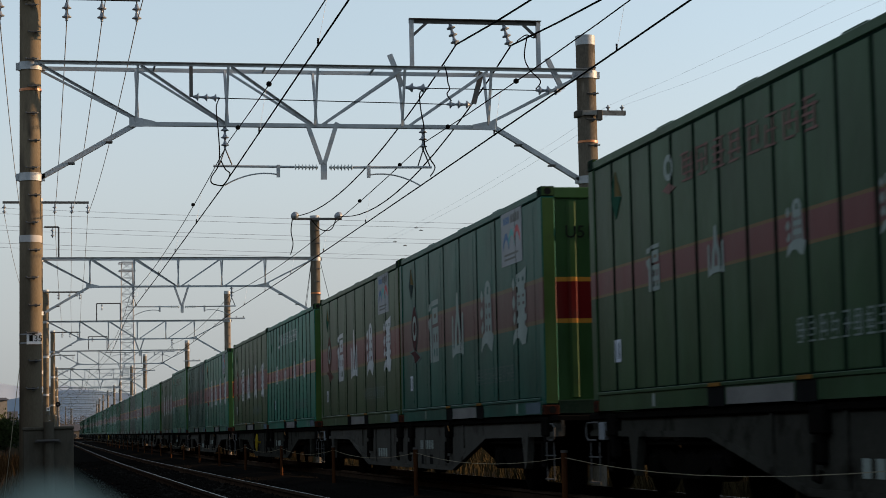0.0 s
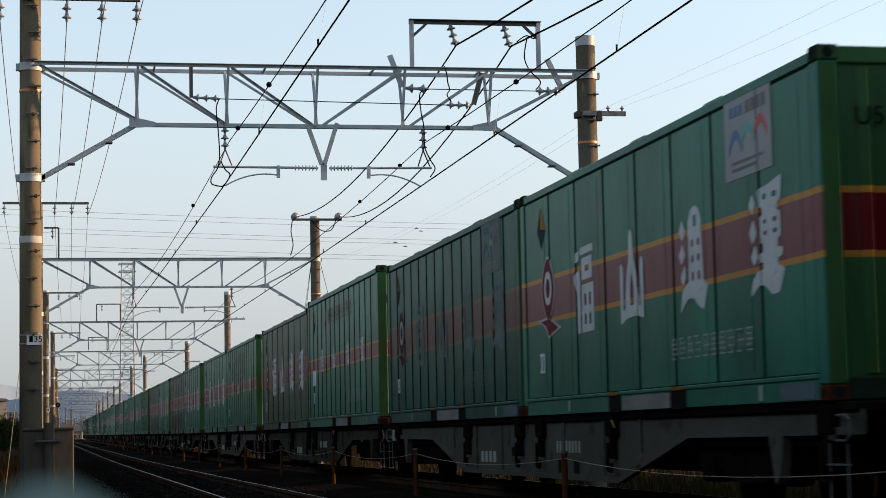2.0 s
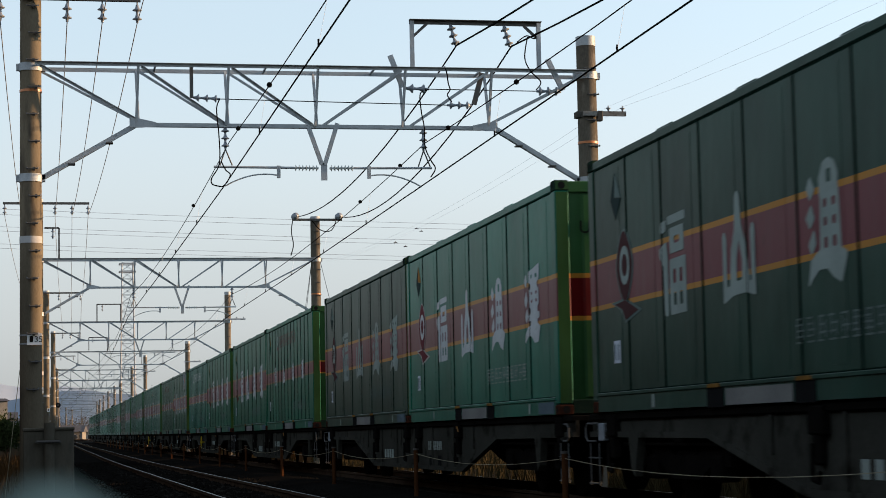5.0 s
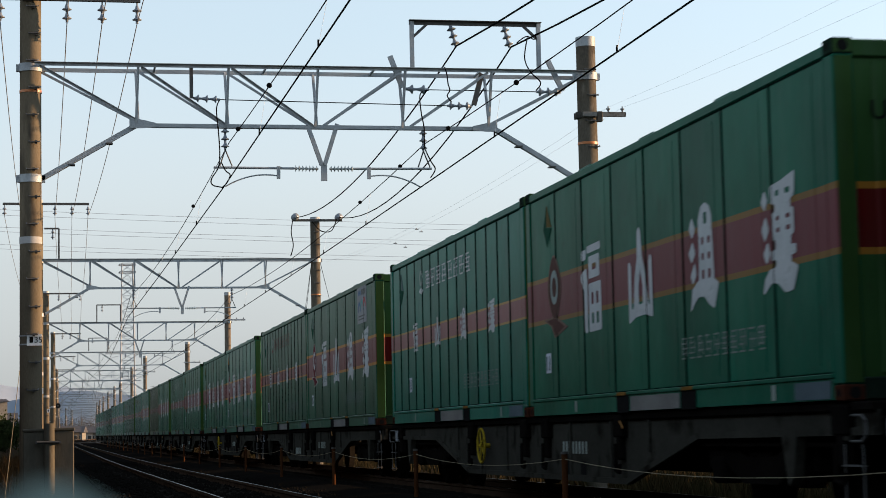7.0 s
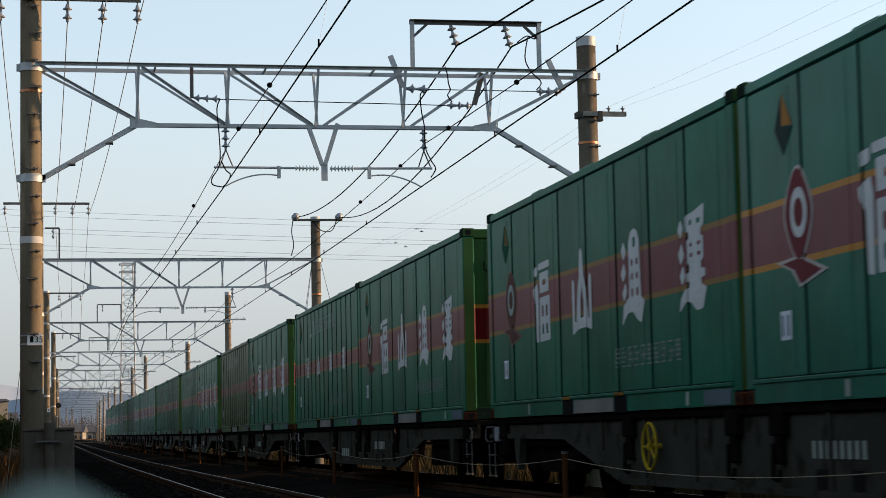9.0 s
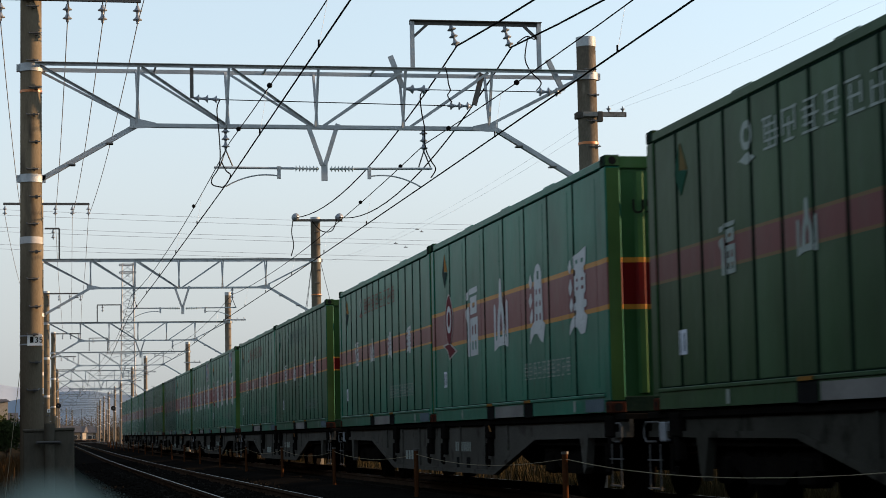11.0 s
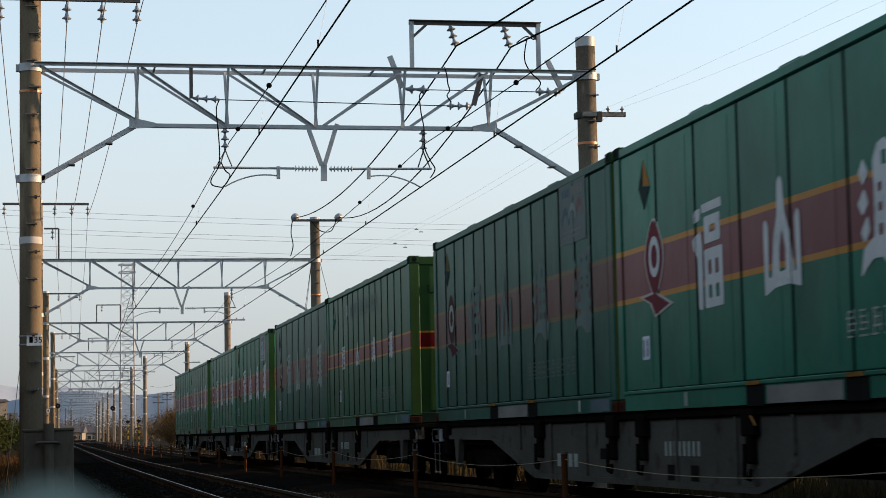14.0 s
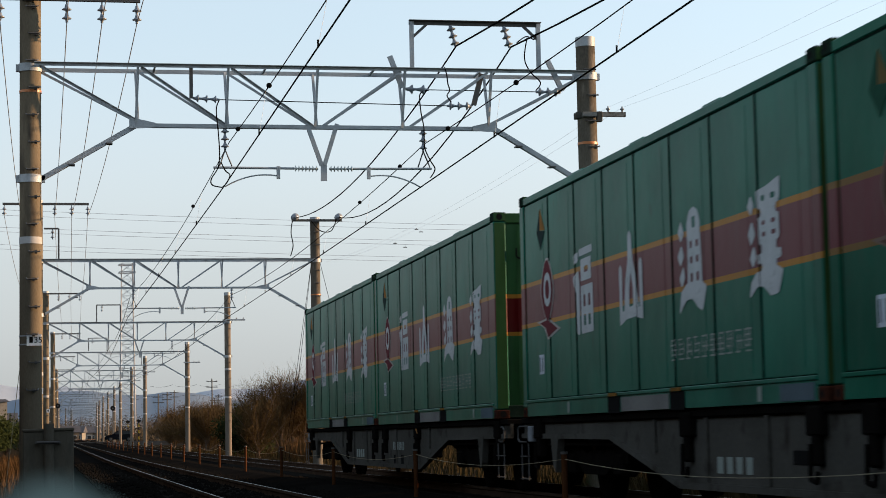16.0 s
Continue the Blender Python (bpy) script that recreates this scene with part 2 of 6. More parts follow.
M_POST = plain("rusty_fence_post", (0.062, 0.025, 0.011), 0.7)
M_ROPE = plain("tan_rope", (0.27, 0.24, 0.17), 0.8)
M_TWIG = rough("bare_twigs", (0.056, 0.037, 0.017), (0.094, 0.063, 0.030), 0.9, relief=0)
M_BARK = rough("grey_bark", (0.06, 0.045, 0.035), (0.12, 0.09, 0.07), 0.9)
M_LEAF = rough("evergreen_leaves", (0.011, 0.018, 0.007), (0.028, 0.035, 0.013), 0.8, relief=0)
M_GRASS = rough("dry_grass", (0.046, 0.026, 0.012), (0.080, 0.046, 0.020), 0.9, relief=0)
M_HOUSE = rough("pale_render", (0.14, 0.13, 0.115), (0.23, 0.215, 0.19), 0.85)
M_HOUSE_B = rough("brown_siding", (0.11, 0.09, 0.07), (0.17, 0.135, 0.10), 0.85)
M_ROOF = rough("dark_roof_tiles", (0.05, 0.05, 0.055), (0.10, 0.10, 0.11), 0.8)
M_GLASS = plain("dark_window_glass", (0.02, 0.025, 0.03), 0.1)
M_CARPAINT = plain("black_car_paint", (0.006, 0.007, 0.009), 0.5)
M_TYRE = plain("tyre_rubber", (0.012, 0.012, 0.012), 0.85)
M_RIM = plain("alloy_rim", (0.05, 0.05, 0.052), 0.5, 0.0)
M_LAMPGLASS = plain("lamp_glass", (0.5, 0.5, 0.5), 0.15)
# mast steel lightened towards the sky: distance haze is in the colour
M_TOWER = rough("faded_tower_steel", (0.30, 0.31, 0.325), (0.38, 0.385, 0.395), 0.7)
# both hill colours hold the blue and paleness of the air before them
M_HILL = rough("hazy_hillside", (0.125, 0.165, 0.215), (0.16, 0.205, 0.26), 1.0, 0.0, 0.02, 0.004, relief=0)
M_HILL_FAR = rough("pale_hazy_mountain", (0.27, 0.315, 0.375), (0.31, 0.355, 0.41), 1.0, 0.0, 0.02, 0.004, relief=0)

# ---- mesh helpers ----


def finish(name, bm, mat, parent=None, label=""):
    me = bpy.data.meshes.new(name)
    bm.to_mesh(me)
    bm.free()
    for mt in (mat if isinstance(mat, (list, tuple)) else (mat,)):
        me.materials.append(mt)
    ob = new(name, me)
    if parent:
        ob.parent = parent
    if label:
        ob["label"] = label
    return ob


def part(name, bm, mat, parent, label=""):
    return finish(name, bm, mat, parent, label)


def share(name, me, parent, loc, label="", rot=(0, 0, 0)):
    """One more object on a mesh that exists."""
    ob = new(name, me)
    ob.parent, ob.location, ob.rotation_euler = parent, loc, rot
    if label:
        ob["label"] = label
    return ob


def block(bm, x0, x1, y0, y1, z0, z1, bevel=0.0):
    vs = [bm.verts.new((x, y, z)) for z in (z0, z1) for x, y in ((x0, y0), (x1, y0), (x1, y1), (x0, y1))]
    fs = [bm.faces.new([vs[i] for i in q]) for q in ((3, 2, 1, 0), (4, 5, 6, 7), (0, 1, 5, 4), (1, 2, 6, 5), (2, 3, 7, 6), (3, 0, 4, 7))]
    if bevel:
        es = list({e for f in fs for e in f.edges})
        bmesh.ops.bevel(bm, geom=es, offset=bevel, segments=1, affect="EDGES")
    return vs


def axes(a, b):
    a, b = Vector(a), Vector(b)
    d = (b - a).normalized()
    side = d.cross(Vector((0, 0, 1)))
    if side.length < 1e-4:
        side = Vector((1, 0, 0))
    side.normalize()
    return a, b, d, side, side.cross(d)


def rod(bm, a, b, r, n=8, r2=None, cap=True):
    a, b, d, s, u = axes(a, b)
    r2 = r if r2 is None else r2
    ring = []
    for p, q in ((a, r), (b, r2)):
        ring.append([bm.verts.new(p + (s * math.cos(k * 2 * math.pi / n) + u * math.sin(k * 2 * math.pi / n)) * q) for k in range(n)])
    for k in range(n):
        f = bm.faces.new((ring[0][k], ring[0][(k + 1) % n], ring[1][(k + 1) % n], ring[1][k]))
        f.smooth = n > 5
    if cap:                         # caps on points of their own, so that their edges stay crisp
        bm.faces.new([bm.verts.new(v.co) for v in ring[0][::-1]])
        bm.faces.new([bm.verts.new(v.co) for v in ring[1]])


def bar(bm, a, b, w, t):
    """A flat bar from a to b, w wide in the upright plane, t thick across it."""
    a, b, d, s, u = axes(a, b)
    vs = [bm.verts.new(p + s * i * t / 2 + u * j * w / 2) for p in (a, b) for i, j in ((-1, -1), (1, -1), (1, 1), (-1, 1))]
    for q in ((3, 2, 1, 0), (4, 5, 6, 7), (0, 1, 5, 4), (1, 2, 6, 5), (2, 3, 7, 6), (3, 0, 4, 7)):
        bm.faces.new([vs[i] for i in q])


def angle_bar(bm, a, b, w, t=0.008):
    """A rolled angle: an upright and a level leg."""
    a, b, d, s, u = axes(a, b)
    bar(bm, a, b, w, t)
    o = s * (w / 2) + u * (w / 2 - t / 2)
    vs = [bm.verts.new(p + o + s * i * w / 2 + u * j * t / 2) for p in (a, b) for i, j in ((-1, -1), (1, -1), (1, 1), (-1, 1))]
    for q in ((3, 2, 1, 0), (4, 5, 6, 7), (0, 1, 5, 4), (1, 2, 6, 5), (2, 3, 7, 6), (3, 0, 4, 7)):
        bm.faces.new([vs[i] for i in q])


def turned(bm, a, b, profile, n=12):
    """A turned body from a to b: profile rows of (share of the way, radius)."""
    a, b, d, s, u = axes(a, b)
    rings = []
    for t, r in profile:
        p = a + (b - a) * t
        rings.append([bm.verts.new(p + (s * math.cos(k * 2 * math.pi / n) + u * math.sin(k * 2 * math.pi / n)) * r) for k in range(n)])
    for r0, r1 in zip(rings, rings[1:]):
        for k in range(n):
            bm.faces.new((r0[k], r0[(k + 1) % n], r1[(k + 1) % n], r1[k])).smooth = True
    bm.faces.new(rings[0][::-1])
    bm.faces.new(rings[-1])


def prism(bm, pts, axis, lo, hi):
    """An outline pushed along an axis: pts in the two other axes."""
    def at(p, v):
        return {"x": (v, p[0], p[1]), "y": (p[0], v, p[1]), "z": (p[0], p[1], v)}[axis]
    a = [bm.verts.new(at(p, lo)) for p in pts]
    b = [bm.verts.new(at(p, hi)) for p in pts]
    n = len(pts)
    bm.faces.new(a)
    bm.faces.new(b[::-1])
    for k in range(n):
        bm.faces.new((a[k], b[k], b[(k + 1) % n], a[(k + 1) % n]))
    bmesh.ops.recalc_face_normals(bm, faces=bm.faces)


def strand(name, pts, r, mat, parent=None, label="", smooth=False):
    """A wire or pipe through the points."""
    cu = bpy.data.curves.new(name, "CURVE")
    cu.dimensions, cu.bevel_depth, cu.bevel_resolution = "3D", r, 1
    sp = cu.splines.new("POLY")
    sp.points.add(len(pts) - 1)
    for q, v in zip(sp.points, pts):
        q.co = (*v, 1.0)
    cu.materials.append(mat)
    tmp = bpy.data.objects.new(name, cu)
    me = bpy.data.meshes.new_from_object(tmp)
    bpy.data.objects.remove(tmp)
    ob = new(name, me)
    if parent:
        ob.parent = parent
    if label:
        ob["label"] = label
    return ob


def sagged(a, b, sag, n=10):
    a, b = Vector(a), Vector(b)
    return [a.lerp(b, k / n) - Vector((0, 0, sag * 4 * (k / n) * (1 - k / n))) for k in range(n + 1)]

# ---- ground and tracks ----


def strip(name, sections, ys, mat, shift=True):
    """A sheet swept along the line: cross-section rows of (x, z), at each y."""
    verts, faces = [], []
    n = len(sections)
    for y in ys:
        for x, z in sections:
            verts.append((x + (bend(y) if shift else 0.0), y, z + rise(y)))
    for j in range(len(ys) - 1):
        for i in range(n - 1):
            a = j * n + i
            faces.append((a, a + 1, a + n + 1, a + n))
    me = bpy.data.meshes.new(name)
    me.from_pydata(verts, [], faces)
    me.materials.append(mat)
    return new(name, me)


YS = [-60, -30, -10, 0, 10, 20, 30, 40, 50, 60, 70, 80, 95, 110, 130, 150, 180, 220, 260, 300, 360, 440, 520, 600, 700, 800]


def ground():
    verts, faces = [], []
    xs = [-3000, -600, -120, -40, -15, -6, -2, 1.0, 5, 9, 12, 18, 30, 80, 300, 900, 3500]
    ys = [-400, -60] + list(range(-20, 120, 10)) + [140, 170, 200, 240, 280, 300, 340, 420, 520, 700, 1000, 1600, 2600, 4200]
    rnd = random.Random(3)
    for y in ys:
        for x in xs:
            side = abs(x - 4.7)
            z = rise(min(y, 420)) - 0.62 + (rnd.uniform(-0.08, 0.12) if side > 6 and abs(x) < 100 else 0.0)
            verts.append((x, y, z))
    n = len(xs)
    for j in range(len(ys) - 1):
        for i in range(n - 1):
            a = j * n + i
            faces.append((a, a + 1, a + n + 1, a + n))
    me = bpy.data.meshes.new("ground")
    me.from_pydata(verts, [], faces)
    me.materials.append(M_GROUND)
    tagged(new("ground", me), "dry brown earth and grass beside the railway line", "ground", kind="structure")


def ballast():
    sec = [(0.2, -0.62), (1.05, -0.16), (1.7, -0.13), (3.75, -0.13), (4.3, -0.10), (4.75, -0.06), (5.2, -0.10), (5.6, -0.13), (7.8, -0.13), (8.4, -0.16), (9.3, -0.62)]
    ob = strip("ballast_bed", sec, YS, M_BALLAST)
    tagged(ob, "dark grimy stone ballast under both tracks", "ballast", kind="structure")
    # loose stones on the bed near the stand
    rnd = random.Random(11)
    verts, faces = [], []
    for k in range(13000):
        y = 18 + 62 * rnd.random() ** 1.6 if k < 9000 else rnd.uniform(-4, 18)
        x = rnd.uniform(0.9, 5.4)
        r = rnd.uniform(0.02, 0.045)
        b = len(verts)
        z = -0.13 + rise(y) + r * 0.3 if x > 1.6 else -0.16 + rise(y) + (x - 1.05) * 0.05 + r * 0.3
        for dx, dy, dz in ((1, 0, 0), (-1, 0, 0), (0, 1, 0), (0, -1, 0), (0, 0, 0.8), (0, 0, -0.8)):
            verts.append((x + bend(y) + dx * r * rnd.uniform(0.7, 1.3), y + dy * r * rnd.uniform(0.7, 1.3), z + dz * r))
        for f in ((0, 2, 4), (2, 1, 4), (1, 3, 4), (3, 0, 4), (2, 0, 5), (1, 2, 5), (3, 1, 5), (0, 3, 5)):
            faces.append(tuple(b + i for i in f))
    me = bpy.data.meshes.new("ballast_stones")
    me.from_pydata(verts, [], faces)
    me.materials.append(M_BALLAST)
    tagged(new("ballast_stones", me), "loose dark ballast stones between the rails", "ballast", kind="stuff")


def track(cx, label):
    base = new("railway_track")
    tagged(base, label, "railway track", kind="structure")
    head = [(-0.014, 0.002), (0.014, 0.002)]
    web = [(-0.033, -0.002), (-0.035, -0.035), (-0.009, -0.05), (-0.009, -0.125), (-0.06, -0.14), (0.06, -0.14), (0.009, -0.125), (0.009, -0.05), (0.035, -0.035), (0.033, -0.002)]
    for s in (-1, 1):
        x = cx + s * (GAUGE / 2 + 0.033)
        r = strip("rail", [(x + a, b) for a, b in web], YS, M_RAIL)
        r.parent = base
        h = strip("rail_head", [(x + a, b) for a, b in head], YS, M_RAILTOP)
        h.parent, h["label"] = r, "bright polished running surface"
    bm = bmesh.new()
    block(bm, -1.0, 1.0, -0.12, 0.12, -0.28, -0.122)
    me = bpy.data.meshes.new("sleeper")
    bm.to_mesh(me)
    bm.free()
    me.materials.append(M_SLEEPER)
    for k in range(115):
        y = -2.4 + k * 0.62
        share("sleeper", me, base, (cx + bend(y), y, rise(y)))
    return base


ground()
ballast()
# unseen wall, added to keep the low western sky off the train's side
bm = bmesh.new()
block(bm, -4.3, -4.0, -70, 165, -0.8, 4.6, 0.02)
M_LIGHT_BLOCK = rough("dark_timber_wall", (0.020, 0.017, 0.014), (0.035, 0.030, 0.025), 0.9)
tagged(finish("wall_west", bm, M_LIGHT_BLOCK), "unseen dark wall added to block low western sky", "wall", kind="structure")
# unseen walls, added to shade the near box ends, underframes and verge
bm = bmesh.new()
block(bm, 16.0, 16.3, -70, 13.1, -0.9, 6.6, 0.02)
block(bm, 16.05, 16.25, 13.1, 40, -0.9, 2.0, 0.02)
tagged(finish("wall_east", bm, M_LIGHT_BLOCK), "unseen dark wall added to shade verge and near container ends", "wall", kind="structure")
track(TRACK_L, "empty track with two bright worn rails on ballast")
track(TRACK_R, "track that carries the freight train, on ballast")

# ---- overhead line: poles, portal beams, insulators ----


def pole(x, y, top, r, label, bands=(), rungs=True, group="line poles", front_only=False, mat=None):
    z0 = rise(y)
    base = tagged(new("concrete_pole"), label, "pole", group)
    base.location = (x, y, z0 - 0.65)
    up = top - z0 + 0.65
    bm = bmesh.new()
    rod(bm, (0, 0, 0), (0, 0, up - 0.18), r * 1.06, 20, r)
    part("shaft", bm, mat or M_CONCRETE, base)
    bm = bmesh.new()
    rod(bm, (0, 0, up - 0.18), (0, 0, up), r * 1.03, 20)
    part("cap", bm, M_GALV, base, "grey pole cap")
    for z, mat in bands:
        bm = bmesh.new()
        rod(bm, (0, 0, z - z0 + (0.645 if mat is M_BAND else 0.60)), (0, 0, z - z0 + (0.69 if mat is M_BAND else 0.72)), r * 1.065, 20)
        part("band", bm, mat, base, "orange band" if mat is M_BAND else "white band")
    if rungs:
        bm = bmesh.new()
        rod(bm, (-0.05, -0.085, 0.0), (-0.05, 0.085, 0.0), 0.013, 6)
        block(bm, -0.03, 0.03, -0.045, 0.0, -0.03, 0.03)
        for q in (-0.08, 0.08):
            rod(bm, (0.06, q * 1.3, 0.03), (-0.05, q, 0), 0.013, 6)
        me = bpy.data.meshes.new("step_bolt")
        bm.to_mesh(me)
        bm.free()
        me.materials.append(M_STEELDARK)
        k = 0
        z = 2.3
        while z < up - 0.3:
            s = 1 if k % 2 else -1
            share("step_bolt", me, base, (0.05 + 0.02 * s, -r * 1.05 - 0.03, z), rot=(0, 0, math.pi / 2))
            if front_only:
                z, k = z + 0.48, k + 1
                continue
            share("step_bolt", me, base, (-(r + 0.05) if s < 0 else (r + 0.05), 0, z + 0.2), rot=(0, 0, 0 if s < 0 else math.pi))
            z += 0.80
            k += 1
    return base


def discs(bm, a, b, n, r):
    """A string of shed insulators."""
    prof = [(0.0, r * 0.3)]
    for k in range(n):
        t = (k + 0.15) / n
        prof += [(t, r * 0.36), (t + 0.22 / n, r * 0.50), (t + 0.40 / n, r), (t + 0.47 / n, r * 0.97), (t + 0.50 / n, r * 0.36), (t + 0.78 / n, r * 0.27)]
    prof.append((1.0, r * 0.3))
    turned(bm, a, b, prof, 12)


def insulator(parent, a, b, n, r, name="insulator", label=""):
    bm = bmesh.new()
    discs(bm, a, b, n, r)
    return part(name, bm, M_PORCELAIN_PALE if name == "rod_insulator" else M_PORCELAIN, parent, label)


def portal_beam(y, xl, xr, full=True, label="grey galvanised truss beam between two line poles"):
    """A truss across both tracks with its knees; full: also the register arms under it."""
    z = rise(y)
    dx = bend(y)
    base = tagged(new("portal_beam"), label, "truss beam", "portal beams")
    base.location = (0, y, z)
    TOP, LOW = 7.343, 6.315
    bm = bmesh.new()
    angle_bar(bm, (xl - 0.1, -0.30, TOP), (xr + 0.1, -0.30, TOP), 0.062, 0.009)
    angle_bar(bm, (xr + 0.1, 0.30, TOP), (xl - 0.1, 0.30, TOP), 0.075, 0.009)
    for k in range(6):
        xx = xl + 0.03 + (xr - xl - 0.06) * k / 5
        bar(bm, (xx, -0.30, TOP), (xx, 0.30, TOP), 0.03, 0.03)
    part("top_chord", bm, M_GALV, base)
    w = (xr - xl) / 9.86
    nodes = [xl + q * w for q in (1.68, 3.27, 4.87, 6.46, 8.06)]
    bm = bmesh.new()
    for o in (-0.05, 0.05):
        angle_bar(bm, (nodes[4] + 0.08, o, LOW), (nodes[0] - 0.05, o, LOW), 0.068, 0.009)
    part("bottom_chord", bm, M_GALV, base)
    for k, x in enumerate(nodes):
        bm = bmesh.new()
        for o in (-0.06, 0.06):
            bar(bm, (x + o * 0.4, o, LOW), (x - o * 0.2, o * 4.6, TOP), 0.042, 0.04)
        part("upright", bm, M_GALV, base)
    diag = [(xl - 0.02, TOP - 0.03, nodes[0] - 0.03, LOW + 0.09), (nodes[0] + 0.06, TOP - 0.03, nodes[1] - 0.04, LOW + 0.02), (nodes[1] + 0.06, TOP - 0.03, nodes[2] - 0.08, LOW + 0.02),
            (nodes[3] - 0.06, TOP - 0.03, nodes[2] + 0.12, LOW + 0.02), (nodes[4] - 0.06, TOP - 0.03, nodes[3] + 0.12, LOW + 0.02), (xr - 0.1, TOP - 0.08, nodes[4] + 0.05, LOW + 0.1)]
    for x0, z0, x1, z1 in diag:
        bm = bmesh.new()
        angle_bar(bm, (x0, -0.28, z0), (x1, -0.05, z1), 0.046, 0.008)
        angle_bar(bm, (x1, 0.05, z1), (x0, 0.28, z0), 0.046, 0.008)
        part("diagonal", bm, M_GALV, base)
    for x0, z0, x1, z1 in ((xl - 0.02, 5.33, nodes[0] - 0.02, LOW - 0.0), (xr - 0.1, 5.36, nodes[4] + 0.1, LOW + 0.0)):
        bm = bmesh.new()
        for o in (-0.045, 0.045):
            angle_bar(bm, *sorted(((x0, o, z0), (x1, o, z1)), reverse=True), 0.085, 0.010)
        part("knee_brace", bm, M_GALV, base)
        for q in (0.33, 0.72):
            bm = bmesh.new()
            block(bm, -0.06, 0.06, -0.09, 0.09, -0.012, 0.012)
            cl = part("clamp_plate", bm, M_STEELDARK, base)
            cl.location = (x0 + (x1 - x0) * q, 0, z0 + (z1 - z0) * q - 0.055)
    for x, s in ((nodes[0], -1), (nodes[4], 1)):
        bm = bmesh.new()
        prism(bm, [(x - s * 0.32, LOW - 0.04), (x - s * 0.32, LOW + 0.04), (x - s * 0.05, LOW + 0.10), (x + s * 0.14, LOW + 0.12), (x + s * 0.14, LOW - 0.06), (x - s * 0.05, LOW - 0.06)], "y", -0.085, -0.065)
        part("gusset_plate", bm, M_GALV, base)
    for x in (xl - 0.17, xr + 0.07):
        for z1 in (TOP - 0.03, 5.35):
            bm = bmesh.new()
            rod(bm, (x, 0, z1 - 0.07), (x, 0, z1 + 0.07), 0.205, 20)
            block(bm, x - 0.25, x + 0.25, -0.05, 0.05, z1 - 0.06, z1 + 0.06)
            part("pole_clamp", bm, M_GALV, base)
    if full:
        mid = xl + 5.0 * w
        bm = bmesh.new()
        bar(bm, (mid - 0.29, -0.03, LOW + 0.03), (mid - 0.04, -0.03, 5.62), 0.075, 0.05)
        bar(bm, (mid + 0.25, -0.03, LOW + 0.06), (mid + 0.01, -0.03, 5.62), 0.075, 0.05)
        block(bm, mid - 0.055, mid + 0.055, -0.04, 0.0, 5.34, 5.66)
        part("drop_bracket", bm, M_GALV, base)
        for s, far in ((-1, 2.82 if y < 40 else 2.6), (1, 6.9)):
            insulator(base, (mid + s * 0.10, 0, 5.56), (mid + s * 0.54, 0, 5.565), 7, 0.058, "rod_insulator")
            bm = bmesh.new()
            rod(bm, (mid + s * 0.54, 0, 5.565), (mid + s * 1.98, 0, 5.575), 0.022, 8)
            tube = part("register_tube", bm, M_GALV, base)
            bm = bmesh.new()
            rod(bm, (mid + s * 0.82, 0, 5.58), (mid + s * 0.82, 0, 5.38), 0.02, 6)
            block(bm, mid + s * 0.82 - 0.03, mid + s * 0.82 + 0.03, -0.03, 0.03, 5.38, 5.6)
            prev = None
            for q in range(9):
                t = q / 8
                pt = (mid + s * (0.84 + 0.94 * t), 0, 5.43 + 0.16 * t - 0.36 * t * t)
                if prev:
                    rod(bm, prev, pt, 0.014, 6)
                prev = pt
            part("steady_arm", bm, M_GALV, tube)
            cx = mid + s * 1.80 + 0.03
            top = (cx, 0, LOW - 0.02)
            insulator(base, top, (cx, 0, LOW - 0.42), 3, 0.075, "suspension_insulator")
            bm = bmesh.new()
            rod(bm, (cx, 0, LOW - 0.42), (cx - 0.10, 0.0, 5.6), 0.013, 6)
            rod(bm, (cx, 0, LOW - 0.42), (cx + 0.12, 0.0, 5.6), 0.013, 6)
            part("hanger_fork", bm, M_STEELDARK, base)
    return base


# x left, x right, y, top left, top right
SPANS = [(-0.31, 9.80, 35.5, 8.95, 8.06), (-0.38, 9.80, 74.2, 9.6, 8.98), (-0.16, 10.1, 115.4, 9.3, 9.18),
         (0.30, 10.55, 156.5, 9.2, 8.34), (0.45, 9.36, 201.0, 9.3, 9.15), (0.85, 9.52, 237.4, 9.3, 9.38), (1.1, 9.55, 277.0, 9.3, 8.8)]
for k in range(8):
    SPANS.append((-0.2 + bend(315.0 + 38.0 * k), 9.5 + bend(315.0 + 38.0 * k), 315.0 + 38.0 * k, 9.4, 9.4))
for k, (xl, xr, y, tl, tr) in enumerate(SPANS):
    near = k < 4
    tl, tr = (tl, tr) if k < 7 else (rise(y) + tl - 0.9, rise(y) + tr - 0.9)
    pole(xl, y, tl, 0.183 if k == 0 else 0.17, "round grey-brown concrete line pole lit by low sun", [(6.88, M_BAND), (4.26, M_WHITEBAND)] if k == 0 else [(3.2 + rise(y), M_WHITEBAND)], near, front_only=True)
    pole(xr, y, tr, 0.178, "round concrete line pole beyond the train track", [(6.05, M_BAND)] if k < 2 else [(3.0 + rise(y), M_WHITEBAND), (4.6 + rise(y), M_WHITEBAND)], near, front_only=True, mat=M_CONCRETE_DARK if k < 2 else M_CONCRETE_PALE)
    portal_beam(y, xl + 0.17, xr - 0.07, k < 6)


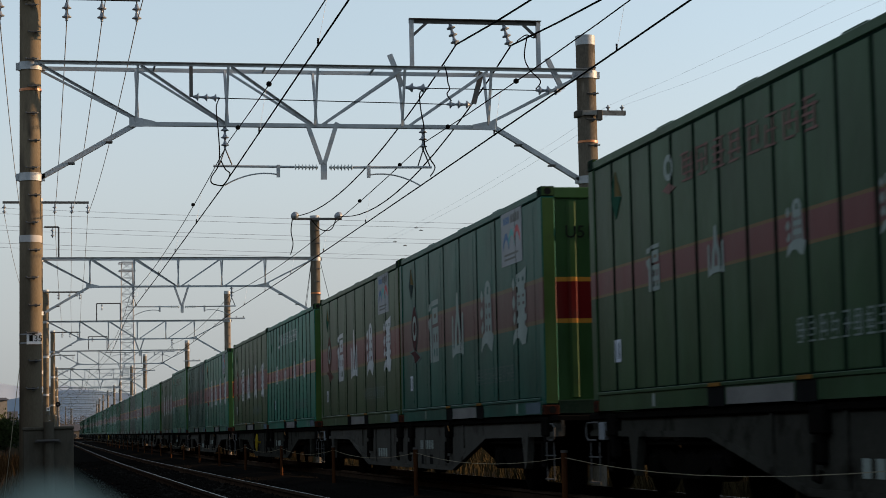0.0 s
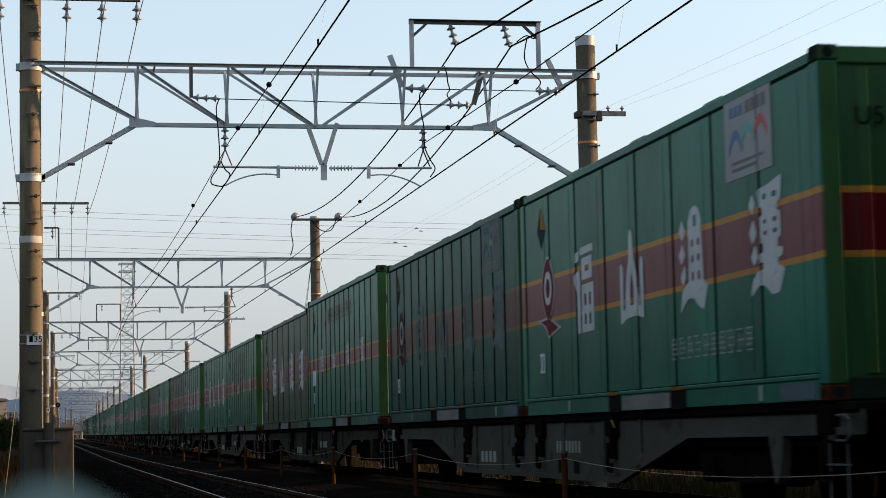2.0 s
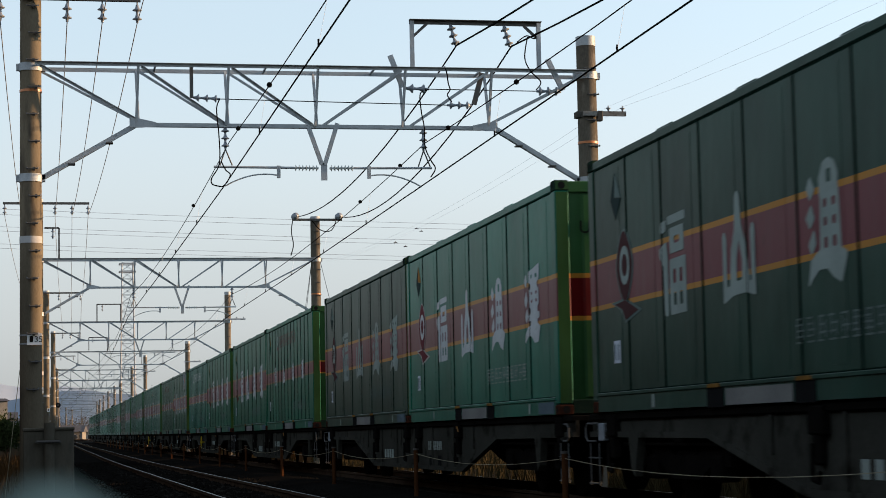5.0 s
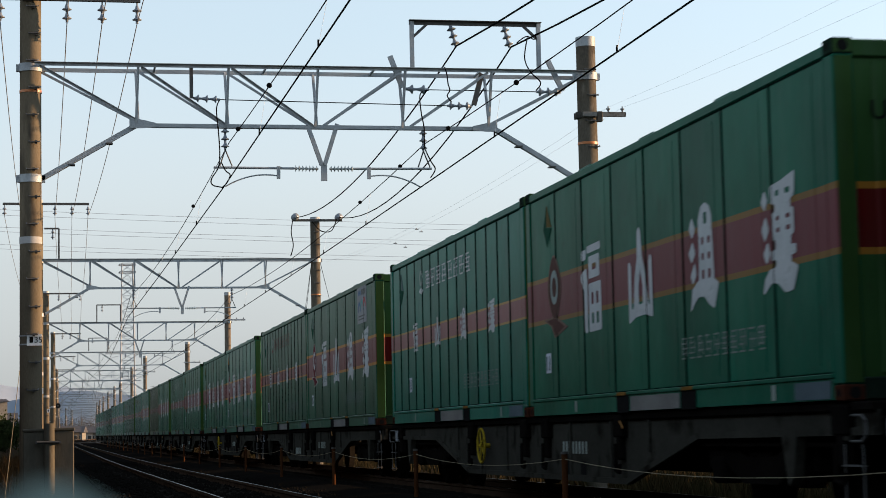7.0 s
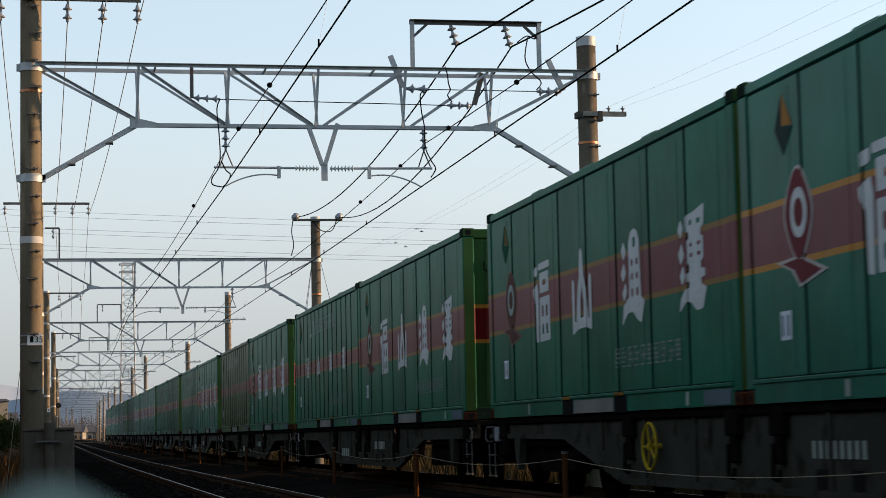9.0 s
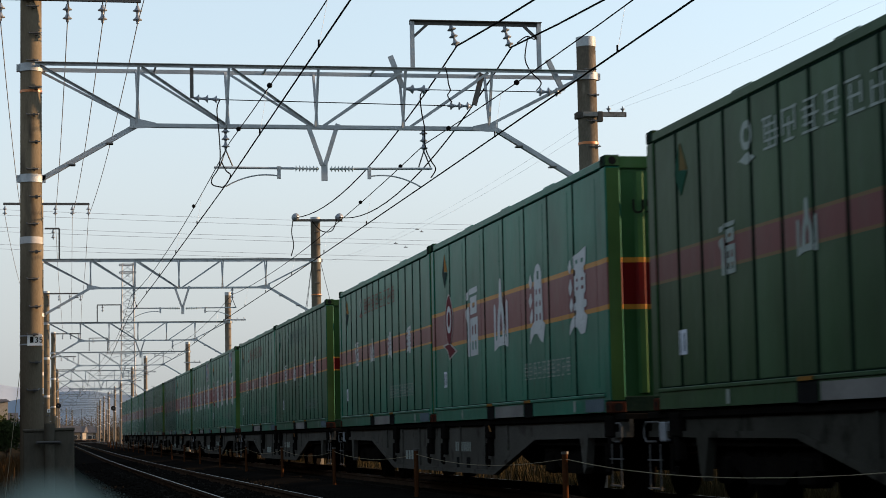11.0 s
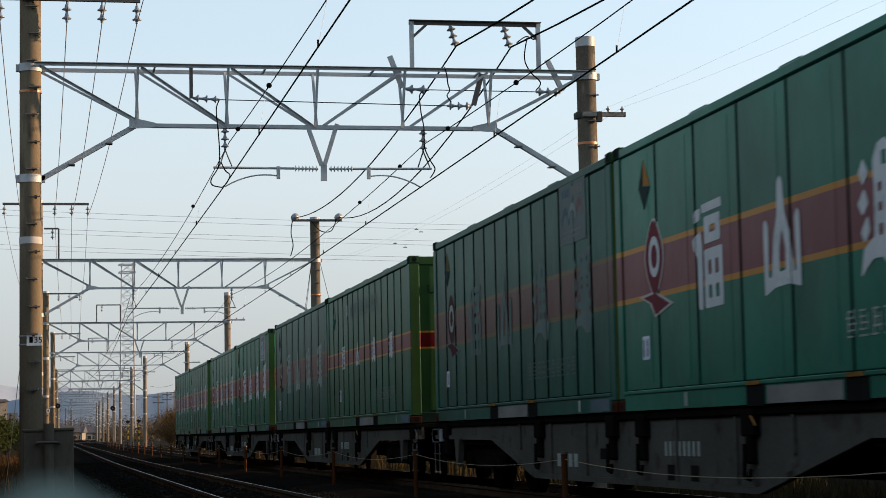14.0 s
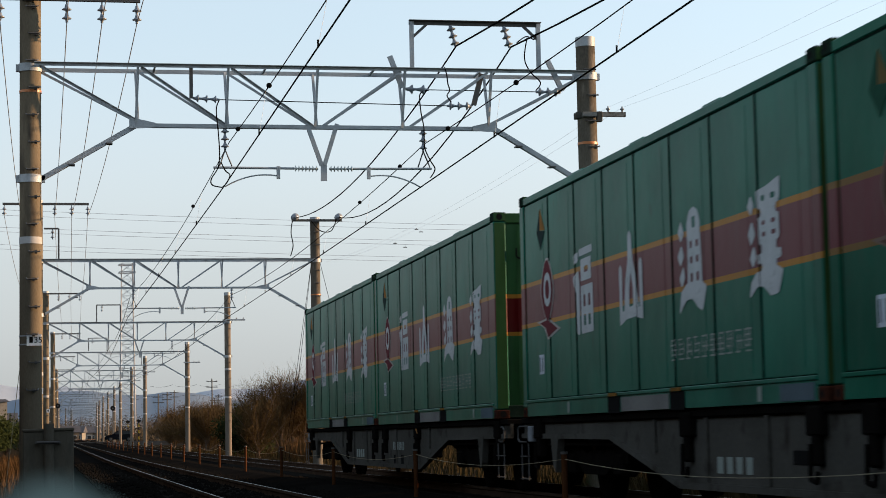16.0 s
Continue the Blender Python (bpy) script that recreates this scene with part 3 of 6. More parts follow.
def number_plate():
    ob = tagged(new("pole_plate"), "small white plate with black marks on the pole", "sign")
    ob.location = (-0.26, 35.5 - 0.205, 2.53)
    bm = bmesh.new()
    block(bm, -0.115, 0.135, -0.006, 0.006, -0.10, 0.10)
    part("board", bm, M_SIGN, ob)
    bm = bmesh.new()
    block(bm, -0.07, -0.01, -0.011, -0.005, -0.05, 0.055)
    part("mark", bm, M_INK, ob, "black block mark")
    bm = bmesh.new()
    cu = bpy.data.curves.new("digits", "FONT")
    cu.body, cu.size, cu.extrude, cu.align_x = "35", 0.15, 0.002, "LEFT"
    tmp = bpy.data.objects.new("digits", cu)
    me = bpy.data.meshes.new_from_object(tmp)
    bpy.data.objects.remove(tmp)
    bm.free()
    me.materials.append(M_INK)
    share("number", me, ob, (0.005, -0.009, -0.05), "black digits", (math.pi / 2, 0, 0))
    for s in (-1, 1):
        bm = bmesh.new()
        rod(bm, (-0.05, 0.205, s * 0.075 - 0.012), (-0.05, 0.205, s * 0.075 + 0.012), 0.197, 20)
        part("strap", bm, M_GALV, ob)


number_plate()


def small_plate(x, y, z, w, h):
    ob = tagged(new("pole_plate"), "tiny white marker plate on a line pole", "sign", "pole plates")
    ob.location = (x, y, z)
    bm = bmesh.new()
    block(bm, -w / 2, w / 2, -0.005, 0.005, -h / 2, h / 2)
    part("board", bm, M_SIGN, ob)
    bm = bmesh.new()
    block(bm, -w * 0.22, w * 0.22, -0.010, -0.004, -h * 0.25, h * 0.25)
    part("mark", bm, M_INK, ob)


small_plate(-0.28, 74.2 - 0.2, 2.62, 0.16, 0.22)
small_plate(-0.04, 115.4 - 0.2, 2.55, 0.17, 0.2)


def feeder_portal():
    """The little frame on the beam that holds two feeders, with its insulators."""
    ob = tagged(new("feeder_frame"), "small steel frame on the truss beam with two insulators", "frame")
    ob.location = (0, 35.5, 0)
    for x in (6.52, 8.90):
        bm = bmesh.new()
        bar(bm, (x, 0, 7.40), (x, 0, 8.30), 0.085, 0.07)
        part("post", bm, M_GALV, ob)
    bm = bmesh.new()
    angle_bar(bm, (6.47, 0, 8.28), (8.95, 0, 8.28), 0.085, 0.012)
    bar(bm, (6.55, 0, 8.02), (6.80, 0, 8.25), 0.05, 0.03)
    bar(bm, (8.87, 0, 8.02), (8.62, 0, 8.25), 0.05, 0.03)
    part("crossbar", bm, M_STEELDARK, ob)
    for x in (7.24, 8.25):
        insulator(ob, (x, 0, 8.24), (x + 0.09, -0.05, 7.84), 3, 0.085)


feeder_portal()


def strain_bracket(x, z, y=35.5, lean=0.14):
    """A short dark arm on the beam with a strain insulator for a cross wire."""
    ob = tagged(new("strain_bracket"), "short steel arm with a ribbed strain insulator", "bracket", "strain brackets")
    ob.location = (x, y - 0.16, z)
    bm = bmesh.new()
    bar(bm, (0, 0, 0.02), (-lean, 0, 0.60), 0.09, 0.06)
    part("arm", bm, M_STEELDARK if lean < 0.2 else M_GALV, ob)
    return ob


b = strain_bracket(2.49, 6.78, lean=0.0)
insulator(b, (0.03, 0, 0.02), (0.50, 0, 0.0), 3, 0.07)
b = strain_bracket(7.62, 6.72, lean=-0.16)
insulator(b, (-0.04, 0, 0.0), (-0.50, 0, 0.0), 3, 0.075)
b = strain_bracket(6.30, 7.02, lean=0.22)
insulator(b, (0.06, 0, 0.0), (0.48, 0, -0.01), 2, 0.085)
b = strain_bracket(9.30, 7.00, lean=0.28)
insulator(b, (-0.04, 0, 0.0), (-0.50, 0, 0.0), 3, 0.085)


def crossarm(x0, x1, y, z, label, mat, tips, drop=0.34):
    """An arm on a pole with insulators under it (drop) or on it."""
    ob = tagged(new("crossarm"), label, "crossarm", "crossarms")
    ob.location = (0, y - 0.23, z)
    bm = bmesh.new()
    bar(bm, (x0, 0, 0), (x1, 0, 0), 0.085, 0.07)
    part("arm", bm, mat, ob)
    for x in tips:
        if drop > 0:
            bm = bmesh.new()
            rod(bm, (x, 0, -0.04), (x, 0, -0.12), 0.012, 6)
            part("hook", bm, M_STEELDARK, ob)
            insulator(ob, (x, 0, -0.10), (x, 0, -drop), 2, 0.085)
        else:
            insulator(ob, (x, 0, 0.04), (x, 0, 0.15), 1, 0.045)
    return ob


crossarm(-0.95, 1.60, 35.5, 8.53, "steel arm on the line pole with hanging insulators", M_STEELDARK, (-0.83, 0.32, 0.93, 1.54), 0.42)
crossarm(-1.64, 1.45, 74.2, 9.43, "steel arm on the line pole with hanging insulators", M_STEELDARK, (-1.58, 0.22, 0.83, 1.41), 0.42)
arm = crossarm(9.66, 10.47, 35.5, 6.585, "short steel arm with two pin insulators", M_GALV_OLD, (10.14, 10.41), -1)
bm = bmesh.new()
rod(bm, (9.80, 0.23, -0.05), (9.80, 0.23, 0.045), 0.198, 20)
block(bm, 9.56, 9.68, 0.10, 0.30, -0.06, 0.06, 0.01)
block(bm, 9.92, 10.02, -0.05, 0.06, -0.14, 0.05, 0.01)
part("pole_clamp", bm, M_CLAMP_DARK, arm, "dark pole clamp")
crossarm(8.91, 10.79, 74.2, 8.84, "steel arm carrying two strain insulators", M_STEELDARK, (), 0)
for k in (2, 3, 4, 5):
    xl, xr, y, tl, tr = SPANS[k]
    crossarm(xl - 0.2, xl + 2.1, y, tl - 0.15, "steel arm on the line pole with hanging insulators", M_STEELDARK, (xl + 0.7, xl + 1.3, xl + 1.9), 0.42)
    crossarm(xr - 0.3, xr + 1.0, y, tr - 1.6, "short steel arm with two pin insulators", M_GALV, (xr + 0.5, xr + 0.9), -1)


def strain_ball(x, y, z):
    ob = tagged(new("strain_insulator"), "round grey strain insulator at an arm's end", "insulator", "strain insulators")
    bm = bmesh.new()
    discs(bm, (x, y - 0.4, z), (x, y, z), 3, 0.14)
    part("sheds", bm, M_PORCELAIN, ob)


strain_ball(9.02, 74.1, 8.95)
strain_ball(10.66, 74.1, 8.95)

# ---- wires ----


def wire(pts, r, label, mat=None, group="wires"):
    ob = strand("wire", pts, r, mat or M_WIRE)
    return tagged(ob, label, "wire", group)


STOPS = [-4.0] + [s[2] for s in SPANS]


def messenger(y):
    """How high the messenger wire hangs over the rails."""
    for a, b in zip(STOPS, STOPS[1:]):
        if a <= y <= b:
            q = (y - a) / (b - a)
            return 6.03 + rise(y) - 1.2 * q * (1 - q)
    return 6.03 + rise(y)


for cx, second in ((3.04, -0.25), (6.59, -0.12)):
    pts, top = [], []
    off = 0.11
    pull = [-0.07, 0.0, second] + [0.2 * (-1) ** k for k in range(len(STOPS))]
    for k, (a, b) in enumerate(zip(STOPS, STOPS[1:])):
        xa, xb = cx + bend(a) + pull[k], cx + bend(b) + pull[k + 1]
        for j in range(10):
            q = j / 10
            y = a + (b - a) * q
            if j in (0, 5):
                pts.append((xa + (xb - xa) * q, y, 5.22 + rise(y) - (0.02 if j else 0.0)))
            top.append((xa + (xb - xa) * q + off, y, messenger(y)))
        for q in (0.16, 0.33, 0.5, 0.67, 0.84):
            if b < 130:
                y = a + (b - a) * q
                x = xa + (xb - xa) * q
                if y > 12:
                    wire([(x + off, y, messenger(y)), (x, y, 5.21 + rise(y))], 0.0022, "thin dropper between the two overhead wires", M_WIRE_PALE, group="droppers")
                    wire([(x, y, 5.20 + rise(y)), (x, y, 5.29 + rise(y))], 0.012, "small dark clip on the contact wire", group="wire clips")
    wire(pts, 0.0115, "dark contact wire over the track")
    wire(top, 0.0085, "dark messenger wire above the contact wire")

FEED = [(7.33, 9.06), (8.36, 10.66)]
for xa, xb in FEED:
    wire(sagged((xb, -4.0, 8.92), (xa, 35.4, 7.84), 0.86, 14), 0.0165, "thick dark feeder cable hung from insulators")
    wire(sagged((xa, 35.4, 7.84), (xb, 73.7, 8.92), 0.7 if xa < 8 else 0.92, 14), 0.0165, "thick dark feeder cable hung from insulators")
for x0, x1 in ((-0.83, -0.98), (0.32, 0.22), (0.93, 0.83), (1.54, 1.41)):
    wire(sagged((x0 + (x0 - x1), -4.0, 8.2), (x0, 35.3, 8.11), 0.4), 0.008, "thin feeder wire along the line poles", M_WIRE_GREY)
    wire(sagged((x0, 35.3, 8.11), (x1, 74.0, 9.0), 0.35), 0.009, "thin feeder wire along the line poles", M_WIRE_GREY)
    wire(sagged((x1, 74.0, 9.0), (x1 + 0.4, 115.2, 8.8), 0.5), 0.009, "thin feeder wire along the line poles", M_WIRE_GREY)
    wire(sagged((x1 + 0.4, 115.2, 8.8), (x1 + 0.9, 156.3, 8.8), 0.5), 0.009, "thin feeder wire along the line poles", M_WIRE_GREY)
wire(sagged((-1.58, 74.0, 9.0), (-1.25, 115.2, 8.8), 0.5), 0.009, "thin feeder wire along the line poles", M_WIRE_GREY)
for x in (10.14, 10.41):
    wire(sagged((x + 0.3, -4.0, 7.0), (x, 35.3, 6.72), 0.55 if x < 10.3 else 0.75), 0.0014, "thin pale line wire beside the poles", M_WIRE_PALE)
    wire(sagged((x, 35.3, 6.72), (x + 0.1, 74.0, 7.3), 0.35), 0.0019, "thin pale line wire beside the poles", M_WIRE_PALE)
for a, b in (((9.7, 74.2, 7.6), (9.07, 74.2, 3.37)), ((9.7, 74.2, 7.6), (9.16, 74.2, 3.37)), ((9.95, 74.2, 7.4), (10.31, 74.2, 5.88))):
    wire([a, Vector(a) + (Vector(b) - Vector(a)) * (a[2] + 0.6) / (a[2] - b[2])], 0.009, "thin steel guy wire that stays a line pole", group="guy wires")
# cross wires and jumpers under the first beam
wire([(2.99, 35.34, 6.78), (7.12, 35.34, 6.72)], 0.009, "thin cross wire between strain insulators")
wire([(6.78, 35.34, 7.01), (8.80, 35.34, 7.00)], 0.009, "thin cross wire between strain insulators")


def loop(pts, r=0.012, label="short dark jumper cable"):
    out = []
    n = len(pts)
    P = [Vector(q) for q in pts]
    for k in range(n - 1):
        p0, p1, p2, p3 = P[max(k - 1, 0)], P[k], P[k + 1], P[min(k + 2, n - 1)]
        for j in range(6):
            t = j / 6
            out.append(0.5 * (2 * p1 + (p2 - p0) * t + (2 * p0 - 5 * p1 + 4 * p2 - p3) * t * t + (3 * p1 - p0 - 3 * p2 + p3) * t ** 3))
    out.append(P[-1])
    wire(out, r, label, group="jumpers")


loop([(2.99, 35.3, 6.78), (2.93, 35.3, 6.6), (2.96, 35.3, 6.2), (2.98, 35.3, 5.8), (2.95, 35.3, 5.55), (2.83, 35.3, 5.35), (2.85, 35.3, 5.24), (3.02, 35.3, 5.2)])
loop([(3.00, 35.3, 5.66), (3.08, 35.3, 5.50), (3.16, 35.3, 5.42), (3.10, 35.3, 5.28), (3.02, 35.3, 5.2)])
loop([(6.78, 35.3, 7.0), (6.62, 35.3, 6.92), (6.63, 35.3, 6.6), (6.68, 35.3, 6.3), (6.69, 35.3, 5.94), (6.79, 35.3, 5.7), (6.87, 35.3, 5.55), (6.78, 35.3, 5.39)])
loop([(8.42, 35.2, 7.88), (8.60, 35.2, 8.0), (8.75, 35.2, 7.95), (8.78, 35.2, 8.05)])
loop([(8.62, 35.2, 7.98), (8.56, 35.2, 7.6), (8.66, 35.2, 7.35), (8.85, 35.2, 7.15), (8.76, 35.2, 7.0)])
loop([(7.06, 35.2, 7.41), (7.10, 35.2, 7.27), (7.12, 35.2, 7.10), (7.15, 35.2, 6.98), (7.10, 35.2, 6.88), (7.18, 35.2, 6.76)])
loop([(8.95, 74.0, 8.9), (8.88, 74.0, 8.4), (8.95, 74.0, 7.9), (8.85, 74.0, 7.5)], 0.02)
loop([(9.6, 73.7, 8.8), (9.95, 73.7, 8.42), (10.35, 73.7, 8.42), (10.55, 73.7, 8.85)], 0.02)


def side_frame(x0, x1, y, z0, z1, closed):
    """A small steel frame that stands on a beam and carries a cable."""
    ob = tagged(new("feeder_frame"), "small dark steel frame that carries a cable", "frame", "cable frames")
    ob.location = (0, y, 0)
    for x in ((x0, x1) if closed else (x1,)):
        bm = bmesh.new()
        bar(bm, (x, 0, z0), (x, 0, z1), 0.06, 0.06)
        part("post", bm, M_STEELDARK, ob)
    bm = bmesh.new()
    bar(bm, (x0, 0, z1), (x1, 0, z1), 0.06, 0.06)
    part("crossbar", bm, M_STEELDARK, ob)
    insulator(ob, (x0 + 0.3, 0, z1 - 0.03), (x0 + 0.3, 0, z1 - 0.40), 2, 0.07)


side_frame(-0.16, 0.36, 74.0, 7.4, 8.53, False)
side_frame(2.67, 4.00, 115.2, 7.5, 8.49, True)
side_frame(3.0, 4.4, 156.3, 7.7, 8.7, True)
# small dark weights on the wires
for x, y in ((3.15, 28.7), (3.15, 33.6), (3.10, 43.7), (6.70, 33.2), (6.70, 38.0), (6.68, 43.0), (6.70, 28.1)):
    z = messenger(y)
    ob = tagged(new("wire_clamp"), "small round dark clamp on the messenger wire", "clamp", "wire clamps")
    ob.location = (x, y, z)
    bm = bmesh.new()
    bmesh.ops.create_icosphere(bm, subdivisions=2, radius=0.042)
    part("ball", bm, M_WIRE, ob)

# ---- the freight train ----
CL, CW, CH = 9.37, 2.49, 2.588
JOINT = 0.12                    # between the two boxes of a wagon
HL, HW = CL / 2, CW / 2
SIDE = -HW                      # the long side that faces the empty track


def far_y(d):
    """A place along the container, d metres from the end that trails."""
    return HL - d


def flat(bm, y0, y1, z0, z1, lift=0.006, x=SIDE + 0.012):
    """A thin raised patch on the long side."""
    block(bm, x - lift, x + 0.004, min(y0, y1), max(y0, y1), z0, z1)


def patch(name, rects, mat, parent, label="", lift=0.006):
    """A layer of paint: the union of the rectangles, as one sheet with no overlaps."""
    rects = [(min(a, b), max(a, b), c, d) for a, b, c, d in rects]
    ys = sorted({round(v, 5) for r in rects for v in r[:2]})
    zs = sorted({round(v, 5) for r in rects for v in r[2:]})
    bm = bmesh.new()
    seen = {}

    def at(i, j):
        if (i, j) not in seen:
            seen[(i, j)] = bm.verts.new((SIDE + 0.012 - lift, ys[i], zs[j]))
        return seen[(i, j)]
    for i in range(len(ys) - 1):
        for j in range(len(zs) - 1):
            cy, cz = 0.5 * (ys[i] + ys[i + 1]), 0.5 * (zs[j] + zs[j + 1])
            if any(a < cy < b and c < cz < d for a, b, c, d in rects):
                bm.faces.new((at(i, j), at(i, j + 1), at(i + 1, j + 1), at(i + 1, j)))
    return part(name, bm, mat, parent, label)


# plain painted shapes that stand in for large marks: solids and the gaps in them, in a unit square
def gaps(columns, rows):
    return [[(a, c), (b, c), (b, d), (a, d)] for a, b in columns for c, d in rows]


SHAPES = [
    ([[(0.06, 0.84), (0.27, 0.86), (0.28, 0.96), (0.05, 0.94)], [(0.34, 0.915), (1.0, 0.93), (1.0, 1.0), (0.34, 0.985)],
      [(0.0, 0.68), (0.28, 0.74), (0.33, 0.60), (0.31, 0.0), (0.17, 0.02), (0.16, 0.50), (0.02, 0.60)],
      [(0.42, 0.62), (0.94, 0.63), (0.94, 0.87), (0.42, 0.86)], [(0.40, 0.01), (1.0, 0.02), (1.0, 0.56), (0.40, 0.55)]],
     [[(0.58, 0.70), (0.80, 0.71), (0.80, 0.79), (0.58, 0.78)]] + gaps(((0.52, 0.64), (0.76, 0.88)), ((0.09, 0.23), (0.31, 0.46)))),
    ([[(0.0, 0.01), (0.10, 0.03), (0.12, 0.60), (0.05, 0.66), (0.0, 0.62)], [(0.90, 0.05), (1.0, 0.05), (1.0, 0.64), (0.94, 0.68), (0.88, 0.62)],
      [(0.0, 0.01), (0.3, 0.07), (0.7, 0.08), (1.0, 0.04), (1.0, 0.16), (0.0, 0.14)],
      [(0.20, 0.10), (0.84, 0.12), (0.72, 0.50), (0.60, 0.68), (0.56, 0.95), (0.49, 1.0), (0.42, 0.95), (0.40, 0.68), (0.28, 0.48)]],
     [[(0.42, 0.18), (0.60, 0.19), (0.61, 0.38), (0.51, 0.57), (0.43, 0.38)]]),
    ([[(0.03, 0.80), (0.13, 0.89), (0.24, 0.78), (0.12, 0.70)], [(0.0, 0.56), (0.14, 0.66), (0.22, 0.55), (0.09, 0.47)], [(0.05, 0.34), (0.20, 0.45), (0.24, 0.34), (0.12, 0.26)],
      [(0.36, 0.72), (0.36, 0.86), (0.46, 0.97), (0.60, 1.0), (0.74, 0.96), (0.82, 0.86), (0.80, 0.72)],
      [(0.34, 0.20), (0.86, 0.20), (0.82, 0.75), (0.38, 0.75)],
      [(0.02, 0.0), (0.12, 0.06), (0.30, 0.13), (0.50, 0.13), (0.66, 0.05), (0.84, 0.0), (0.92, 0.10), (1.0, 0.22), (0.86, 0.26), (0.30, 0.27), (0.10, 0.20)]],
     [[(0.54, 0.80), (0.66, 0.80), (0.66, 0.92), (0.54, 0.92)]] + gaps(((0.44, 0.54), (0.65, 0.76)), ((0.28, 0.38), (0.46, 0.54), (0.61, 0.69)))),
    ([[(0.02, 0.82), (0.12, 0.91), (0.20, 0.82), (0.12, 0.74)], [(0.02, 0.58), (0.14, 0.68), (0.22, 0.56), (0.10, 0.48)], [(0.06, 0.36), (0.18, 0.46), (0.24, 0.36), (0.14, 0.28)],
      [(0.30, 0.78), (0.28, 0.93), (0.60, 0.95), (0.98, 1.0), (0.94, 0.80)], [(0.42, 0.20), (0.82, 0.20), (0.84, 0.80), (0.42, 0.80)],
      [(0.32, 0.47), (0.92, 0.49), (0.92, 0.70), (0.32, 0.69)], [(0.28, 0.30), (0.96, 0.32), (0.96, 0.39), (0.28, 0.37)],
      [(0.02, 0.02), (0.10, 0.05), (0.26, 0.11), (0.44, 0.10), (0.64, 0.01), (0.86, 0.02), (1.0, 0.20), (0.86, 0.24), (0.24, 0.22), (0.08, 0.14)]],
     gaps(((0.42, 0.54), (0.70, 0.84)), ((0.83, 0.89), (0.52, 0.57), (0.62, 0.67)))),
]


def inside_by(poly, px, py):
    """How far points lie inside a convex or gently hollow outline; negative outside."""
    best, odd = np.full(px.shape, 9.0), np.zeros(px.shape, bool)
    for (ax, ay), (bx, by) in zip(poly, poly[1:] + poly[:1]):
        ex, ey = bx - ax, by - ay
        q = np.clip(((px - ax) * ex + (py - ay) * ey) / (ex * ex + ey * ey), 0, 1)
        best = np.minimum(best, np.hypot(px - ax - ex * q, py - ay - ey * q))
        if ey:
            odd ^= ((ay > py) != (by > py)) & (px < ax + ex * (py - ay) / ey)
    return np.where(odd, best, -best)


def shape_mesh(kind, w, h, zc, mat):
    """One painted shape as a thin smooth-edged sheet, centred on y = 0."""
    nu, nv = 34, 42
    px, py = np.meshgrid(np.linspace(-0.03, 1.03, nu), np.linspace(-0.03, 1.03, nv), indexing="ij")
    solids, holes = SHAPES[kind]
    f = np.max([inside_by(p, px, py) for p in solids], axis=0) + 0.008
    for p in holes:
        f = np.minimum(f, -inside_by(p, px, py) + 0.004)
    f = np.where(np.abs(f) < 1e-5, 1e-5, f)
    bm, made = bmesh.new(), {}

    def vert(a, b):
        key = (a, b) if a < b else (b, a)
        if key not in made:
            k = 0.0 if a == b else f[a] / (f[a] - f[b])
            u, v = px[a] + (px[b] - px[a]) * k, py[a] + (py[b] - py[a]) * k
            made[key] = bm.verts.new((SIDE + 0.006, w * (0.5 - u), zc + h * (v - 0.5)))
        return made[key]
    for i in range(nu - 1):
        for j in range(nv - 1):
            ring = [(i, j), (i, j + 1), (i + 1, j + 1), (i + 1, j)]
            out = []
            for a, b in zip(ring, ring[1:] + ring[:1]):
                if f[a] > 0:
                    out.append(vert(a, a))
                if (f[a] > 0) != (f[b] > 0):
                    out.append(vert(a, b))
            if len(out) > 2:
                bm.faces.new(out)
    me = bpy.data.meshes.new("painted_shape")
    bm.to_mesh(me)
    bm.free()
    me.materials.append(mat)
    return me


def big_shapes(parent, places, w, h, zc, mat, label):
    for k, d in enumerate(places):
        key = ("painted_shape", k, w, h, zc, mat.name)
        if key not in SHARED:
            SHARED[key] = shape_mesh(k, w, h, zc, mat)
        share("painted_shape", SHARED[key], parent, (0, far_y(d), 0), label if k == 0 else "")


SHARED = {}


def text_bars(parent, d0, d1, z0, z1, count, mat, label, seed):
    """A row of small bar clusters, for writing too worn to read."""
    rnd = random.Random(seed)
    step = (d1 - d0) / count
    rects = []
    for k in range(count):
        a, w, h = d0 + k * step, step * 0.86, z1 - z0
        cols, lines = rnd.choice((2, 3)), rnd.choice((3, 4, 5))
        for q in range(lines):
            zz = z0 + h * (0.03 + 0.87 * q / (lines - 1))
            lo = rnd.uniform(0, 0.22)
            rects.append((far_y(a + w * lo), far_y(a + w * min(1.0, lo + rnd.uniform(0.55, 0.9))), zz, zz + h * 0.075))
        for q in range(cols):
            at = (q + rnd.uniform(0.15, 0.7)) / cols
            lo = rnd.uniform(0, 0.3)
            rects.append((far_y(a + w * at), far_y(a + w * (at + 0.10)), z0 + h * lo, z0 + h * min(1.0, lo + rnd.uniform(0.55, 0.9))))
    patch("worn_lettering", rects, mat, parent, label)


